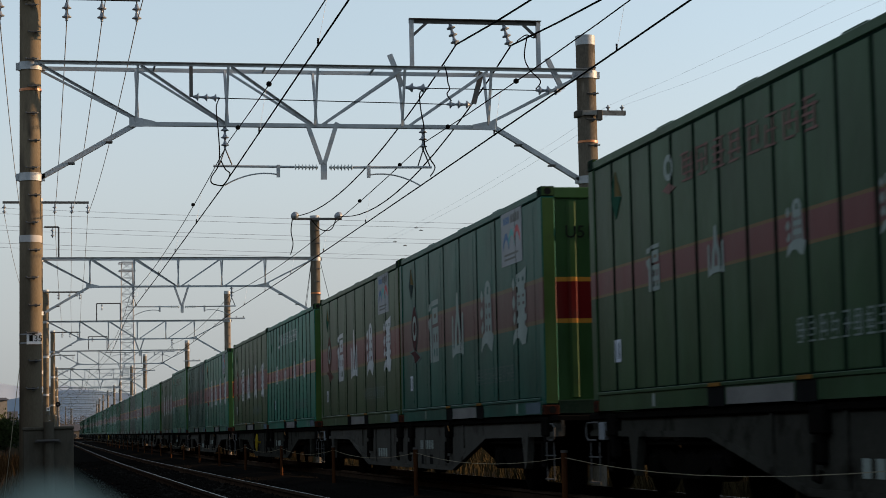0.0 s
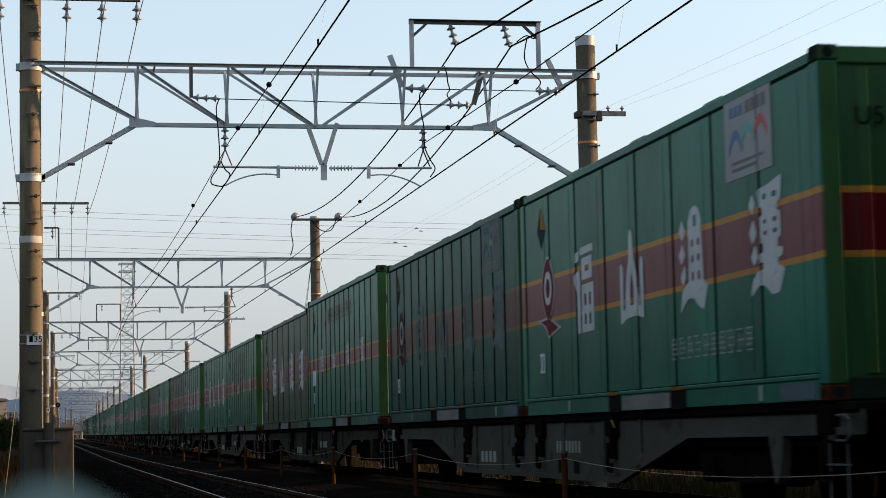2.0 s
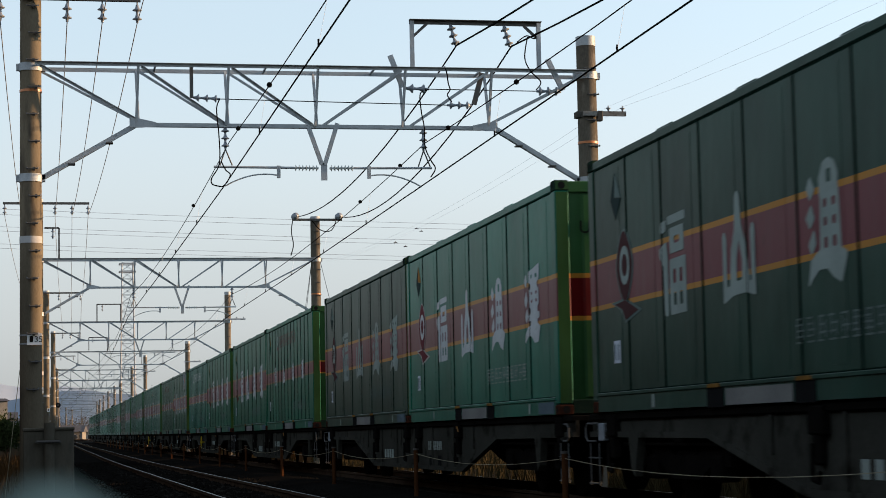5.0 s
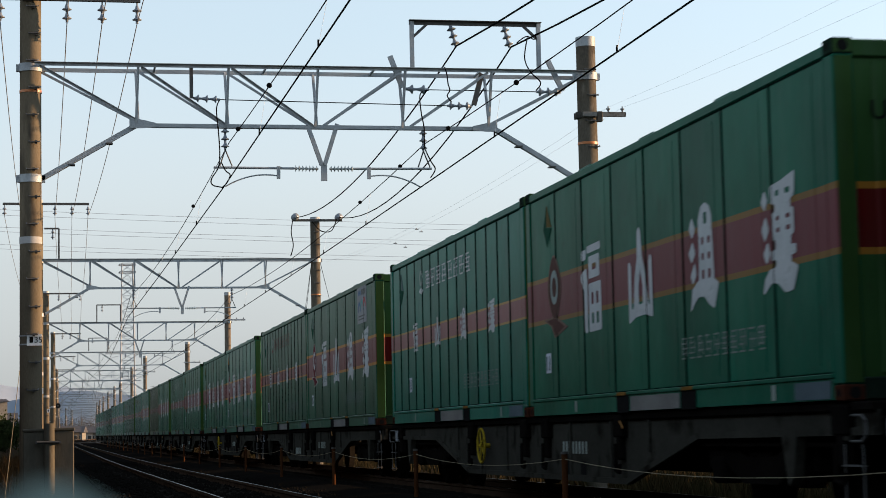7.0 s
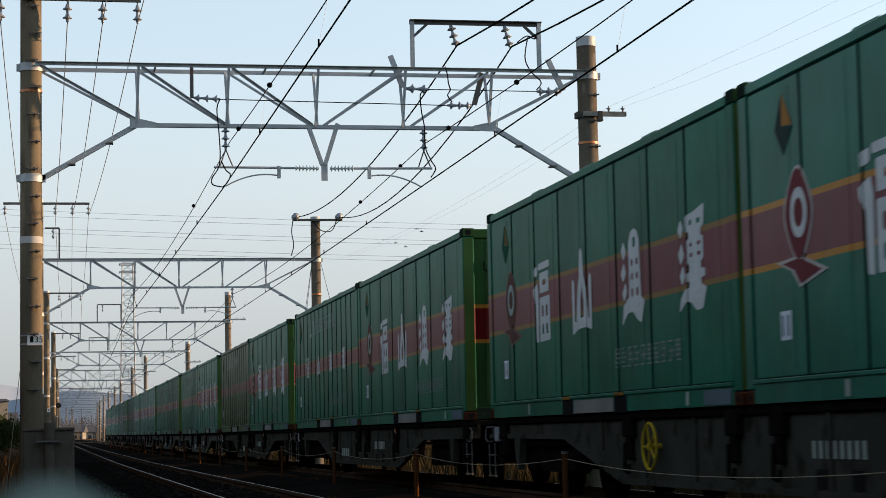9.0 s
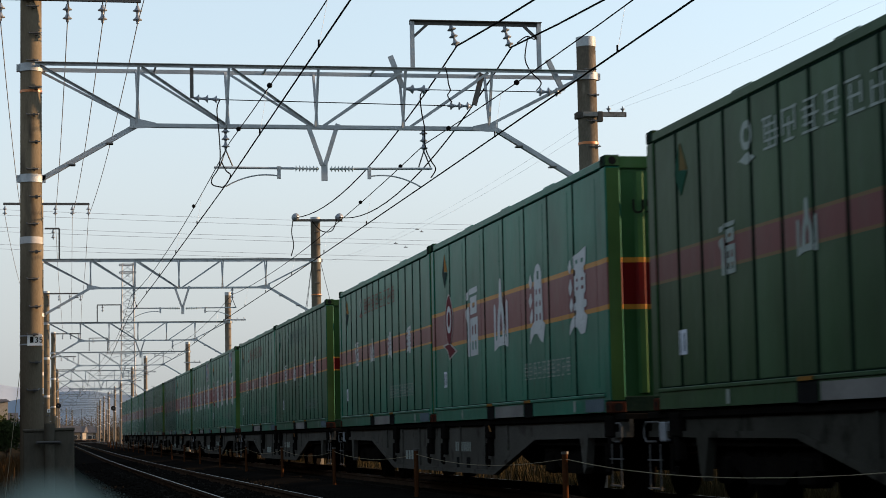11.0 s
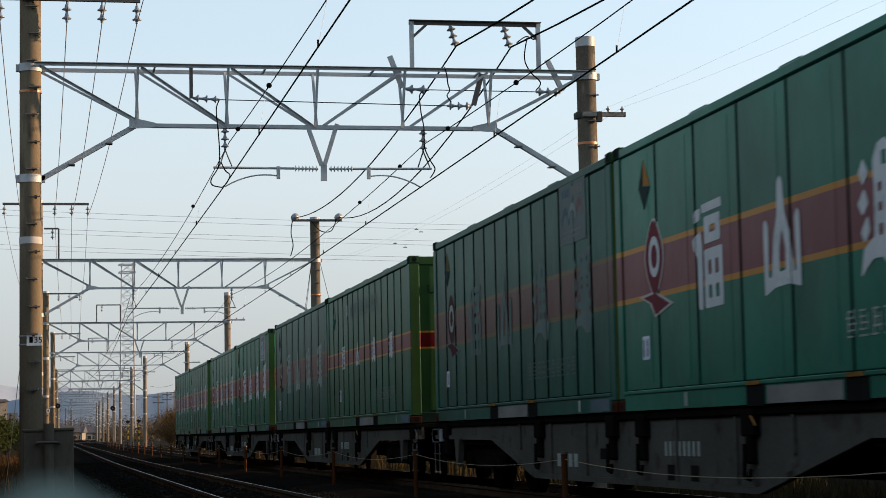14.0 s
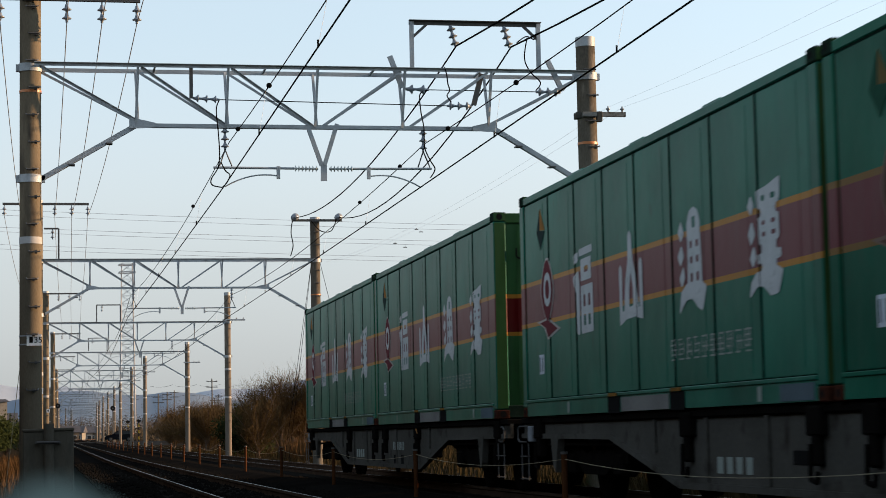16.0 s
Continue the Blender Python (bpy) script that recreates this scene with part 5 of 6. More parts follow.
# colour, band, printed sheet, red title, of the trailing and the leading container of each wagon, from the train's tail
CARGO = [
    ("teal w", "teal w"), ("teal w", "grass wp"), ("slate w", "fir n"), ("slate wjp", "teal w"), ("teal wp", "teal wp"), ("teal nr", "fir n"), ("teal nr", "teal w"),
    ("olive n", "grass w"), ("grass n", "grass w"), ("grass w", "teal w"), ("fir nr", "fir wp"), ("emerald n", "grass w"), ("grass w", "grass nr"), ("dark w", "teal w"),
    ("dark w", "teal w"), ("teal w", "teal nr"), ("sage w", "teal nrh"), ("slate wjp", "teal wp"), ("olive w", "emerald n"), ("olive wp", "slate wp"), ("olive nr", "olive w"),
]
# small differences in how each wagon's load sits along the train
SET = [-0.15, -0.04, 0.05, -0.38, 0.19, 0.25, -0.10, 0.0, 0.05, 0.03, -0.03, -0.08, 0.41, 0.0, 0.15, -0.23, -0.27, 0.26, -0.26, 0.32, -0.17]
LOOKS = {"teal": "teal-green", "emerald": "bright emerald", "olive": "faded olive-green", "dark": "dark grey-green", "grass": "mid-green", "fir": "deep green", "slate": "dull slate-green", "sage": "dull sage-green"}
BUILT = {}
TRAIN = []          # (thing, metres behind the train's tail, height)


def heighten(ob, k):
    """A high-roofed container of the same make."""
    for c in ob.children_recursive:
        c.location.z *= k
        if c.data and c.name[:4] != "code":
            c.data = c.data.copy()
            c.data.transform(Matrix.Diagonal((1, 1, k, 1)))


def load(spec, code):
    key = (spec, code)
    if key not in BUILT:
        colour, marks = spec.split()
        style = "wide" if marks[0] == "w" else "narrow"
        lab = f"{LOOKS[colour]} container, {style} maroon band" + (", printed sheet" if "p" in marks else "") + (", red lettering" if "r" in marks else "") + (", high roof" if "h" in marks else "") + ", on a wagon"
        BUILT[key] = container(colour, style, "p" in marks, "r" in marks, "j" in marks, code, lab)
        if "h" in marks:
            patch("sticker", [(far_y(0.69), far_y(1.20), 0.84, 1.14)], M_STICKER, BUILT[key], "white paper sticker")
            heighten(BUILT[key], 1.042)
        return BUILT[key]
    return copy_thing(BUILT[key], Matrix.Identity(4))


base_wagon = {}
for n, (trail, lead) in enumerate(CARGO):
    kind = (n in (9, 11, 18), n in (0, 1, 2, 3, 4, 5, 6, 15, 17, 19))
    if kind not in base_wagon:
        w = base_wagon[kind] = wagon(*kind)
    else:
        w = copy_thing(base_wagon[kind], Matrix.Identity(4))
    start = 20.4 * n - SET[n]
    TRAIN.append((w, start + CL + JOINT / 2, 0.0))
    TRAIN.append((load(trail, "U51A"), start + HL, DECK))
    TRAIN.append((load(lead, "U50A" if "n" in lead.split()[1] else "U51A"), start + CL + JOINT + HL, DECK))


def tail_at(t):
    """How far up the line the train's tail is."""
    s = (16.0 - t) / 8.0 - 1.0
    return sum(c * s ** k for k, c in enumerate(COURSE))


def on_line(y, x, z):
    e = 0.5
    heading = math.degrees(math.atan2(bend(y + e) - bend(y - e), 2 * e))
    grade = math.degrees(math.atan2(rise(y + e) - rise(y - e), 2 * e))
    return pose(x + bend(y), y, z + rise(y), grade, 0, -heading)

# ---- beside the line ----


def cabinet():
    ob = tagged(new("cable_box"), "weathered grey concrete cable box at the foot of the pole", "cable box")
    ob.location = (0, 33.0, 0)
    for x0, x1, top in ((-0.41, 0.0, 0.98), (0.03, 0.39, 0.99)):
        bm = bmesh.new()
        block(bm, x0, x1, -0.25, 0.3, -0.7, top - 0.05, 0.015)
        part("box", bm, M_BOXCONC, ob)
        bm = bmesh.new()
        block(bm, x0 - 0.012, x1 + 0.012, -0.27, 0.32, top - 0.05, top, 0.012)
        part("lid", bm, M_BOXCONC, ob)
    bm = bmesh.new()
    rod(bm, (0.0, -0.30, -0.6), (0.0, -0.30, 1.06), 0.085, 16)
    part("riser_pipe", bm, M_BOXCONC, ob, "round riser pipe in front")
    bm = bmesh.new()
    rod(bm, (-0.19, -0.40, 0.76), (0.16, -0.40, 0.76), 0.022, 8)
    rod(bm, (-0.19, -0.40, 0.76), (-0.19, -0.25, 0.76), 0.03, 8)
    rod(bm, (0.16, -0.40, 0.76), (0.16, -0.25, 0.76), 0.03, 8)
    part("clamp_bar", bm, M_STEELDARK, ob, "dark clamp bar")


cabinet()
ob = tagged(strand("guy_wire", [(-0.47, 33.5, 1.95), (-0.70, 33.5, -0.05), (-0.74, 33.5, -0.55)], 0.006, M_ROPE), "thin tan guy wire beside the pole", "wire")


def fence():
    """Rusty posts with a slack rope, between the tracks."""
    ys = [10.55 + 7.85 * k for k in range(22)]
    prev = None
    for k, y in enumerate(ys):
        x, z = 4.75 + bend(y), rise(y)
        ob = tagged(new("fence_post"), "thin rusty orange post between the two tracks", "post", "fence posts")
        ob.location = (x, y, z)
        bm = bmesh.new()
        rod(bm, (0, 0, -0.12), (0, 0, 0.545), 0.030, 10)
        part("stem", bm, M_POST, ob)
        bm = bmesh.new()
        rod(bm, (0, 0, 0.545), (0, 0, 0.57), 0.036, 10)
        part("cap", bm, M_STEELDARK, ob)
        top = Vector((x, y, z + 0.50))
        if prev:
            tagged(strand("fence_rope", sagged(prev, top, 0.10, 8), 0.003, M_ROPE), "slack tan rope between the rusty posts", "rope", "fence ropes")
        prev = top


fence()


def blades(name, n, box, height, mat, seed, width=0.008, label="", cat="grass", lean=0.35, least=0.45):
    """Many thin upright blades over a patch."""
    rnd = random.Random(seed)
    verts, faces = [], []
    x0, x1, y0, y1 = box
    for k in range(n):
        x, y = rnd.uniform(x0, x1), rnd.uniform(y0, y1)
        z = rise(y) - 0.62
        h = height * (least + (1 - least) * rnd.random() ** 1.5)
        a = rnd.uniform(0, 2 * math.pi)
        w = width * rnd.uniform(0.6, 1.4)
        lx, ly = rnd.uniform(-lean, lean) * h, rnd.uniform(-lean, lean) * h
        b = len(verts)
        c, s = math.cos(a) * w, math.sin(a) * w
        verts += [(x - c, y - s, z), (x + c, y + s, z), (x + lx * 0.4 + c * 0.7, y + ly * 0.4 + s * 0.7, z + h * 0.6), (x + lx * 0.4 - c * 0.7, y + ly * 0.4 - s * 0.7, z + h * 0.6), (x + lx, y + ly, z + h)]
        faces += [(b, b + 1, b + 2, b + 3), (b + 3, b + 2, b + 4)]
    me = bpy.data.meshes.new(name)
    me.from_pydata(verts, [], faces)
    me.materials.append(mat)
    return tagged(new(name, me), label, cat, kind="stuff")


M_VERGE = rough("brown_verge_grass", (0.018, 0.014, 0.007), (0.036, 0.027, 0.013), 0.95, relief=0)
blades("dry_grass", 9000, (-9, -0.9, 34, 110), 0.9, M_GRASS, 21, 0.012, "tall dry golden grass beside the line")
blades("dry_reeds", 1500, (12.6, 14.6, 100, 112), 1.5, M_GRASS, 22, 0.02, "clump of golden reeds behind the track", lean=0.15)
blades("verge_grass", 6000, (9.7, 14.0, 75, 200), 0.45, M_VERGE, 23, 0.010, "low brown grass along the far side")
blades("field_grass", 26000, (13.0, 36.0, 40, 160), 0.55, M_VERGE, 27, 0.022, "rough dark brown grass over the field beyond the line")
blades("verge_weeds", 7000, (9.9, 12.5, 12, 44), 0.70, M_VERGE, 25, 0.016, "low dark brown weeds along the far side")


def near_blur():
    """A stand-in for an unidentified soft shape right before the stand, its rounded top far inside the near limit of
    focus.
    """
    base = tagged(new("wooden_stake"), "pale grey-green stand-in for a blurred shape before the stand", "stake")
    base.location = (0.000, 0.30, -0.62)
    # colour of the soft veil low on the left, not a known material
    near_tone = rough("grey_green_moss", (0.105, 0.145, 0.128), (0.175, 0.225, 0.20), 0.95, 0.0, 60.0, 14.0)
    bm = bmesh.new()
    turned(bm, (0, 0, 0), (0, 0, 1.3702), [(0.0, 0.030), (0.95, 0.039), (0.966, 0.039), (0.982, 0.033), (0.993, 0.020), (1.0, 0.003)], 20)
    for v in bm.verts:
        v.co += Vector((1, 0.6, 0.0)) * noise.noise(v.co * 60.0) * 0.0015
    part("shaft", bm, near_tone, base)


near_blur()


def twiggy(seed, height, spread, limbs, twigs, mat_trunk, mat_twig, base, leafy=0.0, low=0.12):
    """A bare tree: tapered trunk and limbs, a crown of many thin twigs with gaps."""
    rnd = random.Random(seed)
    bm = bmesh.new()
    tips = []
    top = Vector((rnd.uniform(-0.2, 0.2), 0, height * 0.45))
    rod(bm, (0, 0, 0), top, 0.10 * height / 5, 7, 0.06 * height / 5)
    for k in range(limbs):
        a = 2 * math.pi * k / limbs + rnd.uniform(-0.4, 0.4)
        s = Vector((0, 0, height * rnd.uniform(low, 0.42)))
        e = s + Vector((math.cos(a) * spread * rnd.uniform(0.35, 0.75), math.sin(a) * spread * rnd.uniform(0.35, 0.75), height * rnd.uniform(0.25, 0.5)))
        rod(bm, s, e, 0.045 * height / 5, 5, 0.02 * height / 5)
        tips.append((s, e))
    part("trunk", bm, mat_trunk, base)
    verts, faces = [], []
    for k in range(twigs):
        s, e = tips[rnd.randrange(len(tips))]
        p = s.lerp(e, rnd.uniform(0.3 if low > 0.1 else 0.05, 1.1))
        d = Vector((rnd.gauss(0, 0.75), rnd.gauss(0, 0.75), abs(rnd.gauss(0.5, 0.5)))).normalized()
        ln = height * rnd.uniform(0.06, 0.20)
        if (p.x ** 2 + p.y ** 2) / (spread * 0.8) ** 2 + ((p.z - 0.4 * height) / (0.46 * height)) ** 2 > 1.0:
            continue
        for step in range(2):
            q = p + d * ln
            w = Vector((rnd.gauss(0, 1), rnd.gauss(0, 1), 0.1)).normalized() * (0.010 if step == 0 else 0.006) * height / 5
            b = len(verts)
            verts += [p - w, p + w, q + w * 0.4, q - w * 0.4]
            faces.append((b, b + 1, b + 2, b + 3))
            for j in range(5):
                r0 = p.lerp(q, rnd.uniform(0.3, 1.0))
                dd = (d + Vector((rnd.gauss(0, 0.7), rnd.gauss(0, 0.7), rnd.gauss(0.2, 0.5)))).normalized()
                r1 = r0 + dd * ln * rnd.uniform(0.25, 0.6)
                b = len(verts)
                verts += [r0 - w * 0.6, r0 + w * 0.6, r1]
                faces.append((b, b + 1, b + 2))
            p, d = q, (d + Vector((rnd.gauss(0, 0.5), rnd.gauss(0, 0.5), rnd.gauss(0.1, 0.4)))).normalized()
            ln *= 0.7
        if rnd.random() < leafy:
            for j in range(5):
                c = p + Vector((rnd.gauss(0, 0.12), rnd.gauss(0, 0.12), rnd.gauss(0, 0.12)))
                u = Vector((rnd.gauss(0, 1), rnd.gauss(0, 1), rnd.gauss(0, 1))).normalized() * 0.09
                v = u.orthogonal().normalized() * 0.06
                b = len(verts)
                verts += [c - u, c + v, c + u, c - v]
                faces.append((b, b + 1, b + 2, b + 3))
    me = bpy.data.meshes.new("crown")
    me.from_pydata([tuple(v) for v in verts], [], faces)
    me.materials.append(mat_twig)
    ob = new("crown", me)
    ob.parent = base


def tree(x, y, seed, height, spread, label, limbs=8, twigs=420, leaf=False):
    base = tagged(new("tree"), label, "tree", "trees by the line")
    base.location = (x, y, rise(y) - 0.65)
    twiggy(seed, height, spread, limbs, twigs, M_BARK, M_LEAF if leaf else M_TWIG, base, 0.9 if leaf else 0.0, 0.02 if limbs > 11 else 0.12)
    return base


BUSH = "bare brown leafless bush in low warm sun"
first = [tree(13, 172, 31, 4.6, 3.4, BUSH, 16, 3200), tree(15.6, 178, 32, 4.9, 3.6, BUSH, 16, 3200), tree(18, 184, 33, 4.5, 3.4, BUSH, 16, 3200)]
rnd = random.Random(40)
for k in range(26):
    y = 165 + 5.2 * k * 0.8
    x = 11.2 + 0.05 * (y - 165) + 2.3 * (k % 4) + rnd.uniform(-0.6, 0.6)
    if x < 11 + bend(y):
        x += 1.5
    m = Matrix.Translation((x, y, rise(y) - 0.65)) @ Matrix.Rotation(rnd.uniform(0, 6.28), 4, "Z")
    copy_thing(first[k % 3], m)
tree(12.4, 121, 51, 4.6, 2.4, "bare brown tree beyond the line", 14, 2600)
tree(14.0, 124, 52, 6.1, 2.9, "bare brown tree beyond the line", 14, 2600)
tree(15.8, 127, 53, 6.6, 3.0, "bare brown tree beyond the line", 14, 2600)
tree(17.8, 122, 56, 6.6, 3.0, "bare brown tree beyond the line", 14, 2600)
tree(13.2, 130, 54, 3.6, 2.4, "dark evergreen bush among bare trees", 12, 900, True)
tree(11.8, 128, 55, 3.0, 2.0, "dark evergreen bush among bare trees", 12, 900, True)
tree(-3.4, 118, 61, 2.9, 2.4, "dark evergreen tree beside the line", 9, 700, True)
tree(-5.2, 124, 62, 3.0, 2.4, "dark evergreen tree beside the line", 9, 700, True)
tree(-2.6, 128, 63, 2.8, 2.0, "dark evergreen tree beside the line", 9, 600, True)

# ---- level crossing, its signals, and the car that crosses ----
CROSS = 297.0
bm = bmesh.new()
block(bm, -60, 80, -2.6, 2.6, -0.9, 0.0)
road = tagged(finish("crossing_road", bm, rough("worn_asphalt", (0.04, 0.04, 0.04), (0.065, 0.063, 0.06), 0.9)), "worn asphalt road over the level crossing", "road", kind="structure")
road.location = (0, CROSS, rise(CROSS) + 0.012)


def crossing_signal(x, y):
    ob = tagged(new("crossing_signal"), "banded level crossing signal post", "signal", "crossing signals")
    ob.location = (x, y, rise(y) - 0.6)
    for k in range(8):
        bm = bmesh.new()
        rod(bm, (0, 0, 0.45 * k), (0, 0, 0.45 * k + 0.45), 0.055, 10)
        part("post_band", bm, M_BLACK if k % 2 else M_WHEEL_Y, ob)
    bm = bmesh.new()
    block(bm, -0.3, 0.3, -0.12, 0.0, 3.4, 3.7, 0.03)
    part("lamp_board", bm, M_BLACK, ob)


crossing_signal(12.6, 290)
crossing_signal(11.6, 304)


def disc_signal(x, y, z, r=0.22):
    ob = tagged(new("rail_signal"), "black round signal head on a thin post", "signal", "rail signals")
    ob.location = (x, y, 0)
    bm = bmesh.new()
    rod(bm, (0, 0, rise(y) - 0.6), (0, 0, z + 0.2), 0.06, 8)
    part("post", bm, M_STEELDARK, ob)
    bm = bmesh.new()
    rod(bm, (0, -0.15, z), (0, -0.05, z), r, 20)
    part("head", bm, M_BLACK, ob)
    bm = bmesh.new()
    rod(bm, (0, -0.20, z), (0, -0.15, z), r * 0.32, 12)
    part("lens_hood", bm, M_STEELDARK, ob)


disc_signal(0.75, 175, 3.88)
disc_signal(9.25, 300, 5.62, 0.36)


def car():
    """A black sport utility car, 4.2 m long; its nose points to -x."""
    ob = tagged(new("car"), "black estate car crossing the line", "car")
    bm = bmesh.new()
    prof = [(-2.1, 0.35), (-2.12, 0.72), (-1.95, 0.92), (-1.05, 1.02), (-0.35, 1.52), (0.3, 1.62), (1.5, 1.58), (1.95, 1.25), (2.05, 0.95), (2.1, 0.45), (1.95, 0.28), (-1.95, 0.28)]
    prism(bm, prof, "y", -0.82, 0.82)
    bmesh.ops.bevel(bm, geom=list(bm.edges), offset=0.05, segments=2, affect="EDGES")
    body = part("body", bm, M_CARPAINT, ob)
    for pts in ([(-0.88, 1.06), (-0.28, 1.46), (0.22, 1.54), (0.22, 1.06)], [(0.30, 1.06), (0.30, 1.54), (1.38, 1.50), (1.70, 1.22), (1.70, 1.08)]):
        for s in (-1, 1):
            bm = bmesh.new()
            prism(bm, pts, "y", s * 0.822, s * 0.83)
            part("side_window", bm, M_GLASS, ob)
    bm = bmesh.new()
    prism(bm, [(-1.06, 1.06), (-0.40, 1.53), (-0.44, 1.54), (-1.10, 1.07)], "y", -0.68, 0.68)
    part("windscreen", bm, M_GLASS, ob)
    for x in (-1.3, 1.3):
        for s in (-1, 1):
            bm = bmesh.new()
            turned(bm, (x, s * 0.66, 0.34), (x, s * 0.86, 0.34), [(0, 0.30), (0.1, 0.34), (0.9, 0.34), (1.0, 0.30)], 20)
            tyre = part("tyre", bm, M_TYRE, ob)
            bm = bmesh.new()
            turned(bm, (x, s * 0.85, 0.34), (x, s * 0.875, 0.34), [(0, 0.22), (0.7, 0.22), (1.0, 0.16)], 16)
            part("rim", bm, M_RIM, tyre)
    for s in (-1, 1):
        bm = bmesh.new()
        block(bm, -2.11, -1.98, s * 0.6 - 0.16, s * 0.6 + 0.16, 0.70, 0.84, 0.03)
        part("headlight", bm, M_LAMPGLASS, ob)
        bm = bmesh.new()
        block(bm, 1.98, 2.08, s * 0.68 - 0.1, s * 0.68 + 0.1, 0.95, 1.2, 0.02)
        part("tail_light", bm, M_RED, ob)
        bm = bmesh.new()
        block(bm, -0.85, -0.65, s * 0.92 - 0.08, s * 0.92 + 0.08, 1.02, 1.16, 0.03)
        part("mirror", bm, M_CARPAINT, ob)
    return ob


CAR = car()

# ---- lattice mast, far poles, houses, hills ----


def lattice_mast(x, y, z0, top, w0, w1, n=12):
    ob = tagged(new("lattice_mast"), "tall steel lattice mast behind the line, pale with painted haze", "mast")
    ob.location = (x, y, z0)
    h = top - z0

    def corner(k, t):
        w = w0 + (w1 - w0) * t
        return ((-w, -w), (w, -w), (w, w), (-w, w))[k % 4] + (h * t,)
    for k in range(4):
        bm = bmesh.new()
        bar(bm, corner(k, 0), corner(k, 1), 0.13, 0.13)
        part("leg", bm, M_TOWER, ob)
    for k in range(4):
        bm = bmesh.new()
        for j in range(n):
            a, b = j / n, (j + 1) / n
            bar(bm, corner(k, a), corner(k + 1, b), 0.055, 0.055)
            bar(bm, corner(k + 1, a), corner(k, b), 0.055, 0.055)
            bar(bm, corner(k, b), corner(k + 1, b), 0.065, 0.065)
        part("lattice", bm, M_TOWER, ob)
    for z in (h - 0.3, h - 1.9):
        bm = bmesh.new()
        q = w1 + 0.55
        for a, b in (((-q, -q), (q, -q)), ((q, -q), (q, q)), ((q, q), (-q, q)), ((-q, q), (-q, -q))):
            bar(bm, (*a, z), (*b, z), 0.2, 0.15)
        part("platform", bm, M_TOWER, ob)


lattice_mast(16.0, 420.0, 0.6, 37.6, 1.62, 1.1, 22)


def house(x, y, w, d, h, mat, roof_h, turn, label):
    ob = tagged(new("house"), label, "house", "far houses")
    ob.location, ob.rotation_euler = (x, y, rise(min(y, 420)) - 0.7), (0, 0, turn)
    bm = bmesh.new()
    block(bm, -w / 2, w / 2, -d / 2, d / 2, 0, h)
    part("wall", bm, mat, ob)
    bm = bmesh.new()
    prism(bm, [(-d / 2 - 0.5, h - 0.05), (d / 2 + 0.5, h - 0.05), (0.0, h + roof_h)], "x", -w / 2 - 0.5, w / 2 + 0.5)
    part("roof", bm, M_ROOF, ob)
    for zf in ([1.0, 3.7] if h > 4.5 else [1.0]):
        for k in range(max(2, int(w / 2.6))):
            xx = -w / 2 + (k + 0.5) * w / max(2, int(w / 2.6))
            bm = bmesh.new()
            block(bm, xx - 0.6, xx + 0.6, -d / 2 - 0.05, -d / 2 + 0.02, zf, zf + 1.2)
            win = part("window", bm, M_GALV, ob)
            bm = bmesh.new()
            block(bm, xx - 0.52, xx + 0.52, -d / 2 - 0.07, -d / 2 - 0.04, zf + 0.08, zf + 1.12)
            part("pane", bm, M_GLASS, win)


rnd = random.Random(77)
for k in range(4, 34):
    y = 520 + 17 * k + rnd.uniform(-8, 8)
    x = bend(y) + 19 + rnd.uniform(-1, 3) + 6.5 * (k % 4) + (y - 520) * 0.004
    house(x, y, rnd.uniform(6, 10), rnd.uniform(6, 9), rnd.choice((3.2, 5.6, 5.8)), M_HOUSE if k % 3 else M_HOUSE_B, rnd.uniform(1.2, 2.0), rnd.uniform(-0.5, 0.5), "small far house with a dark gabled roof")
for k in range(18):
    y = 420 + 40 * k
    house(-6 - 5.0 * (k % 3) - y * 0.003 + bend(y), y, rnd.uniform(6, 9), 7, rnd.choice((3.2, 5.6)), M_HOUSE if k % 2 else M_HOUSE_B, 1.6, rnd.uniform(-0.4, 0.4), "small far house with a dark gabled roof")
for k in range(16):
    y = 505 + 14 * (k % 4) + 3 * k
    house(-24 + 2.4 * k + rnd.uniform(-0.6, 0.6), y, rnd.uniform(3.6, 5.2), 5.0, rnd.choice((2.4, 2.7, 3.0)), M_HOUSE if k % 3 else M_HOUSE_B, rnd.uniform(1.2, 1.9), rnd.uniform(-0.5, 0.5), "small far house with a dark gabled roof")
# a cross street of houses that closes the view where the line bends away
for k in range(14):
    house(-30 + 9.0 * k, 1010 + 14 * (k % 3), 8.0, 8.0, rnd.choice((3.2, 4.4, 5.6)), M_HOUSE if k % 2 else M_HOUSE_B, 1.8, rnd.uniform(-0.3, 0.3), "small far house with a dark gabled roof")
house(-14.2, 450, 9, 9, 9.5, M_HOUSE, 0.6, 0.2, "pale far block with a flat grey roof")


def utility_pole(x, y, h):
    ob = tagged(new("utility_pole"), "far thin utility pole with short crossarms", "utility pole", "far utility poles")
    ob.location = (x, y, rise(min(y, 420)) - 0.7)
    bm = bmesh.new()
    rod(bm, (0, 0, 0), (0, 0, h), 0.13, 8, 0.09)
    part("shaft", bm, M_CONCRETE_DARK, ob)
    for z in (h - 0.5, h - 1.4):
        bm = bmesh.new()
        bar(bm, (-0.9, 0, z), (0.9, 0, z), 0.12, 0.12)
        part("arm", bm, M_STEELDARK, ob)
        for x1 in (-0.8, 0.0, 0.8):
            bm = bmesh.new()
            rod(bm, (x1, 0, z), (x1, 0, z + 0.22), 0.06, 6)
            part("insulator", bm, M_PORCELAIN, ob)


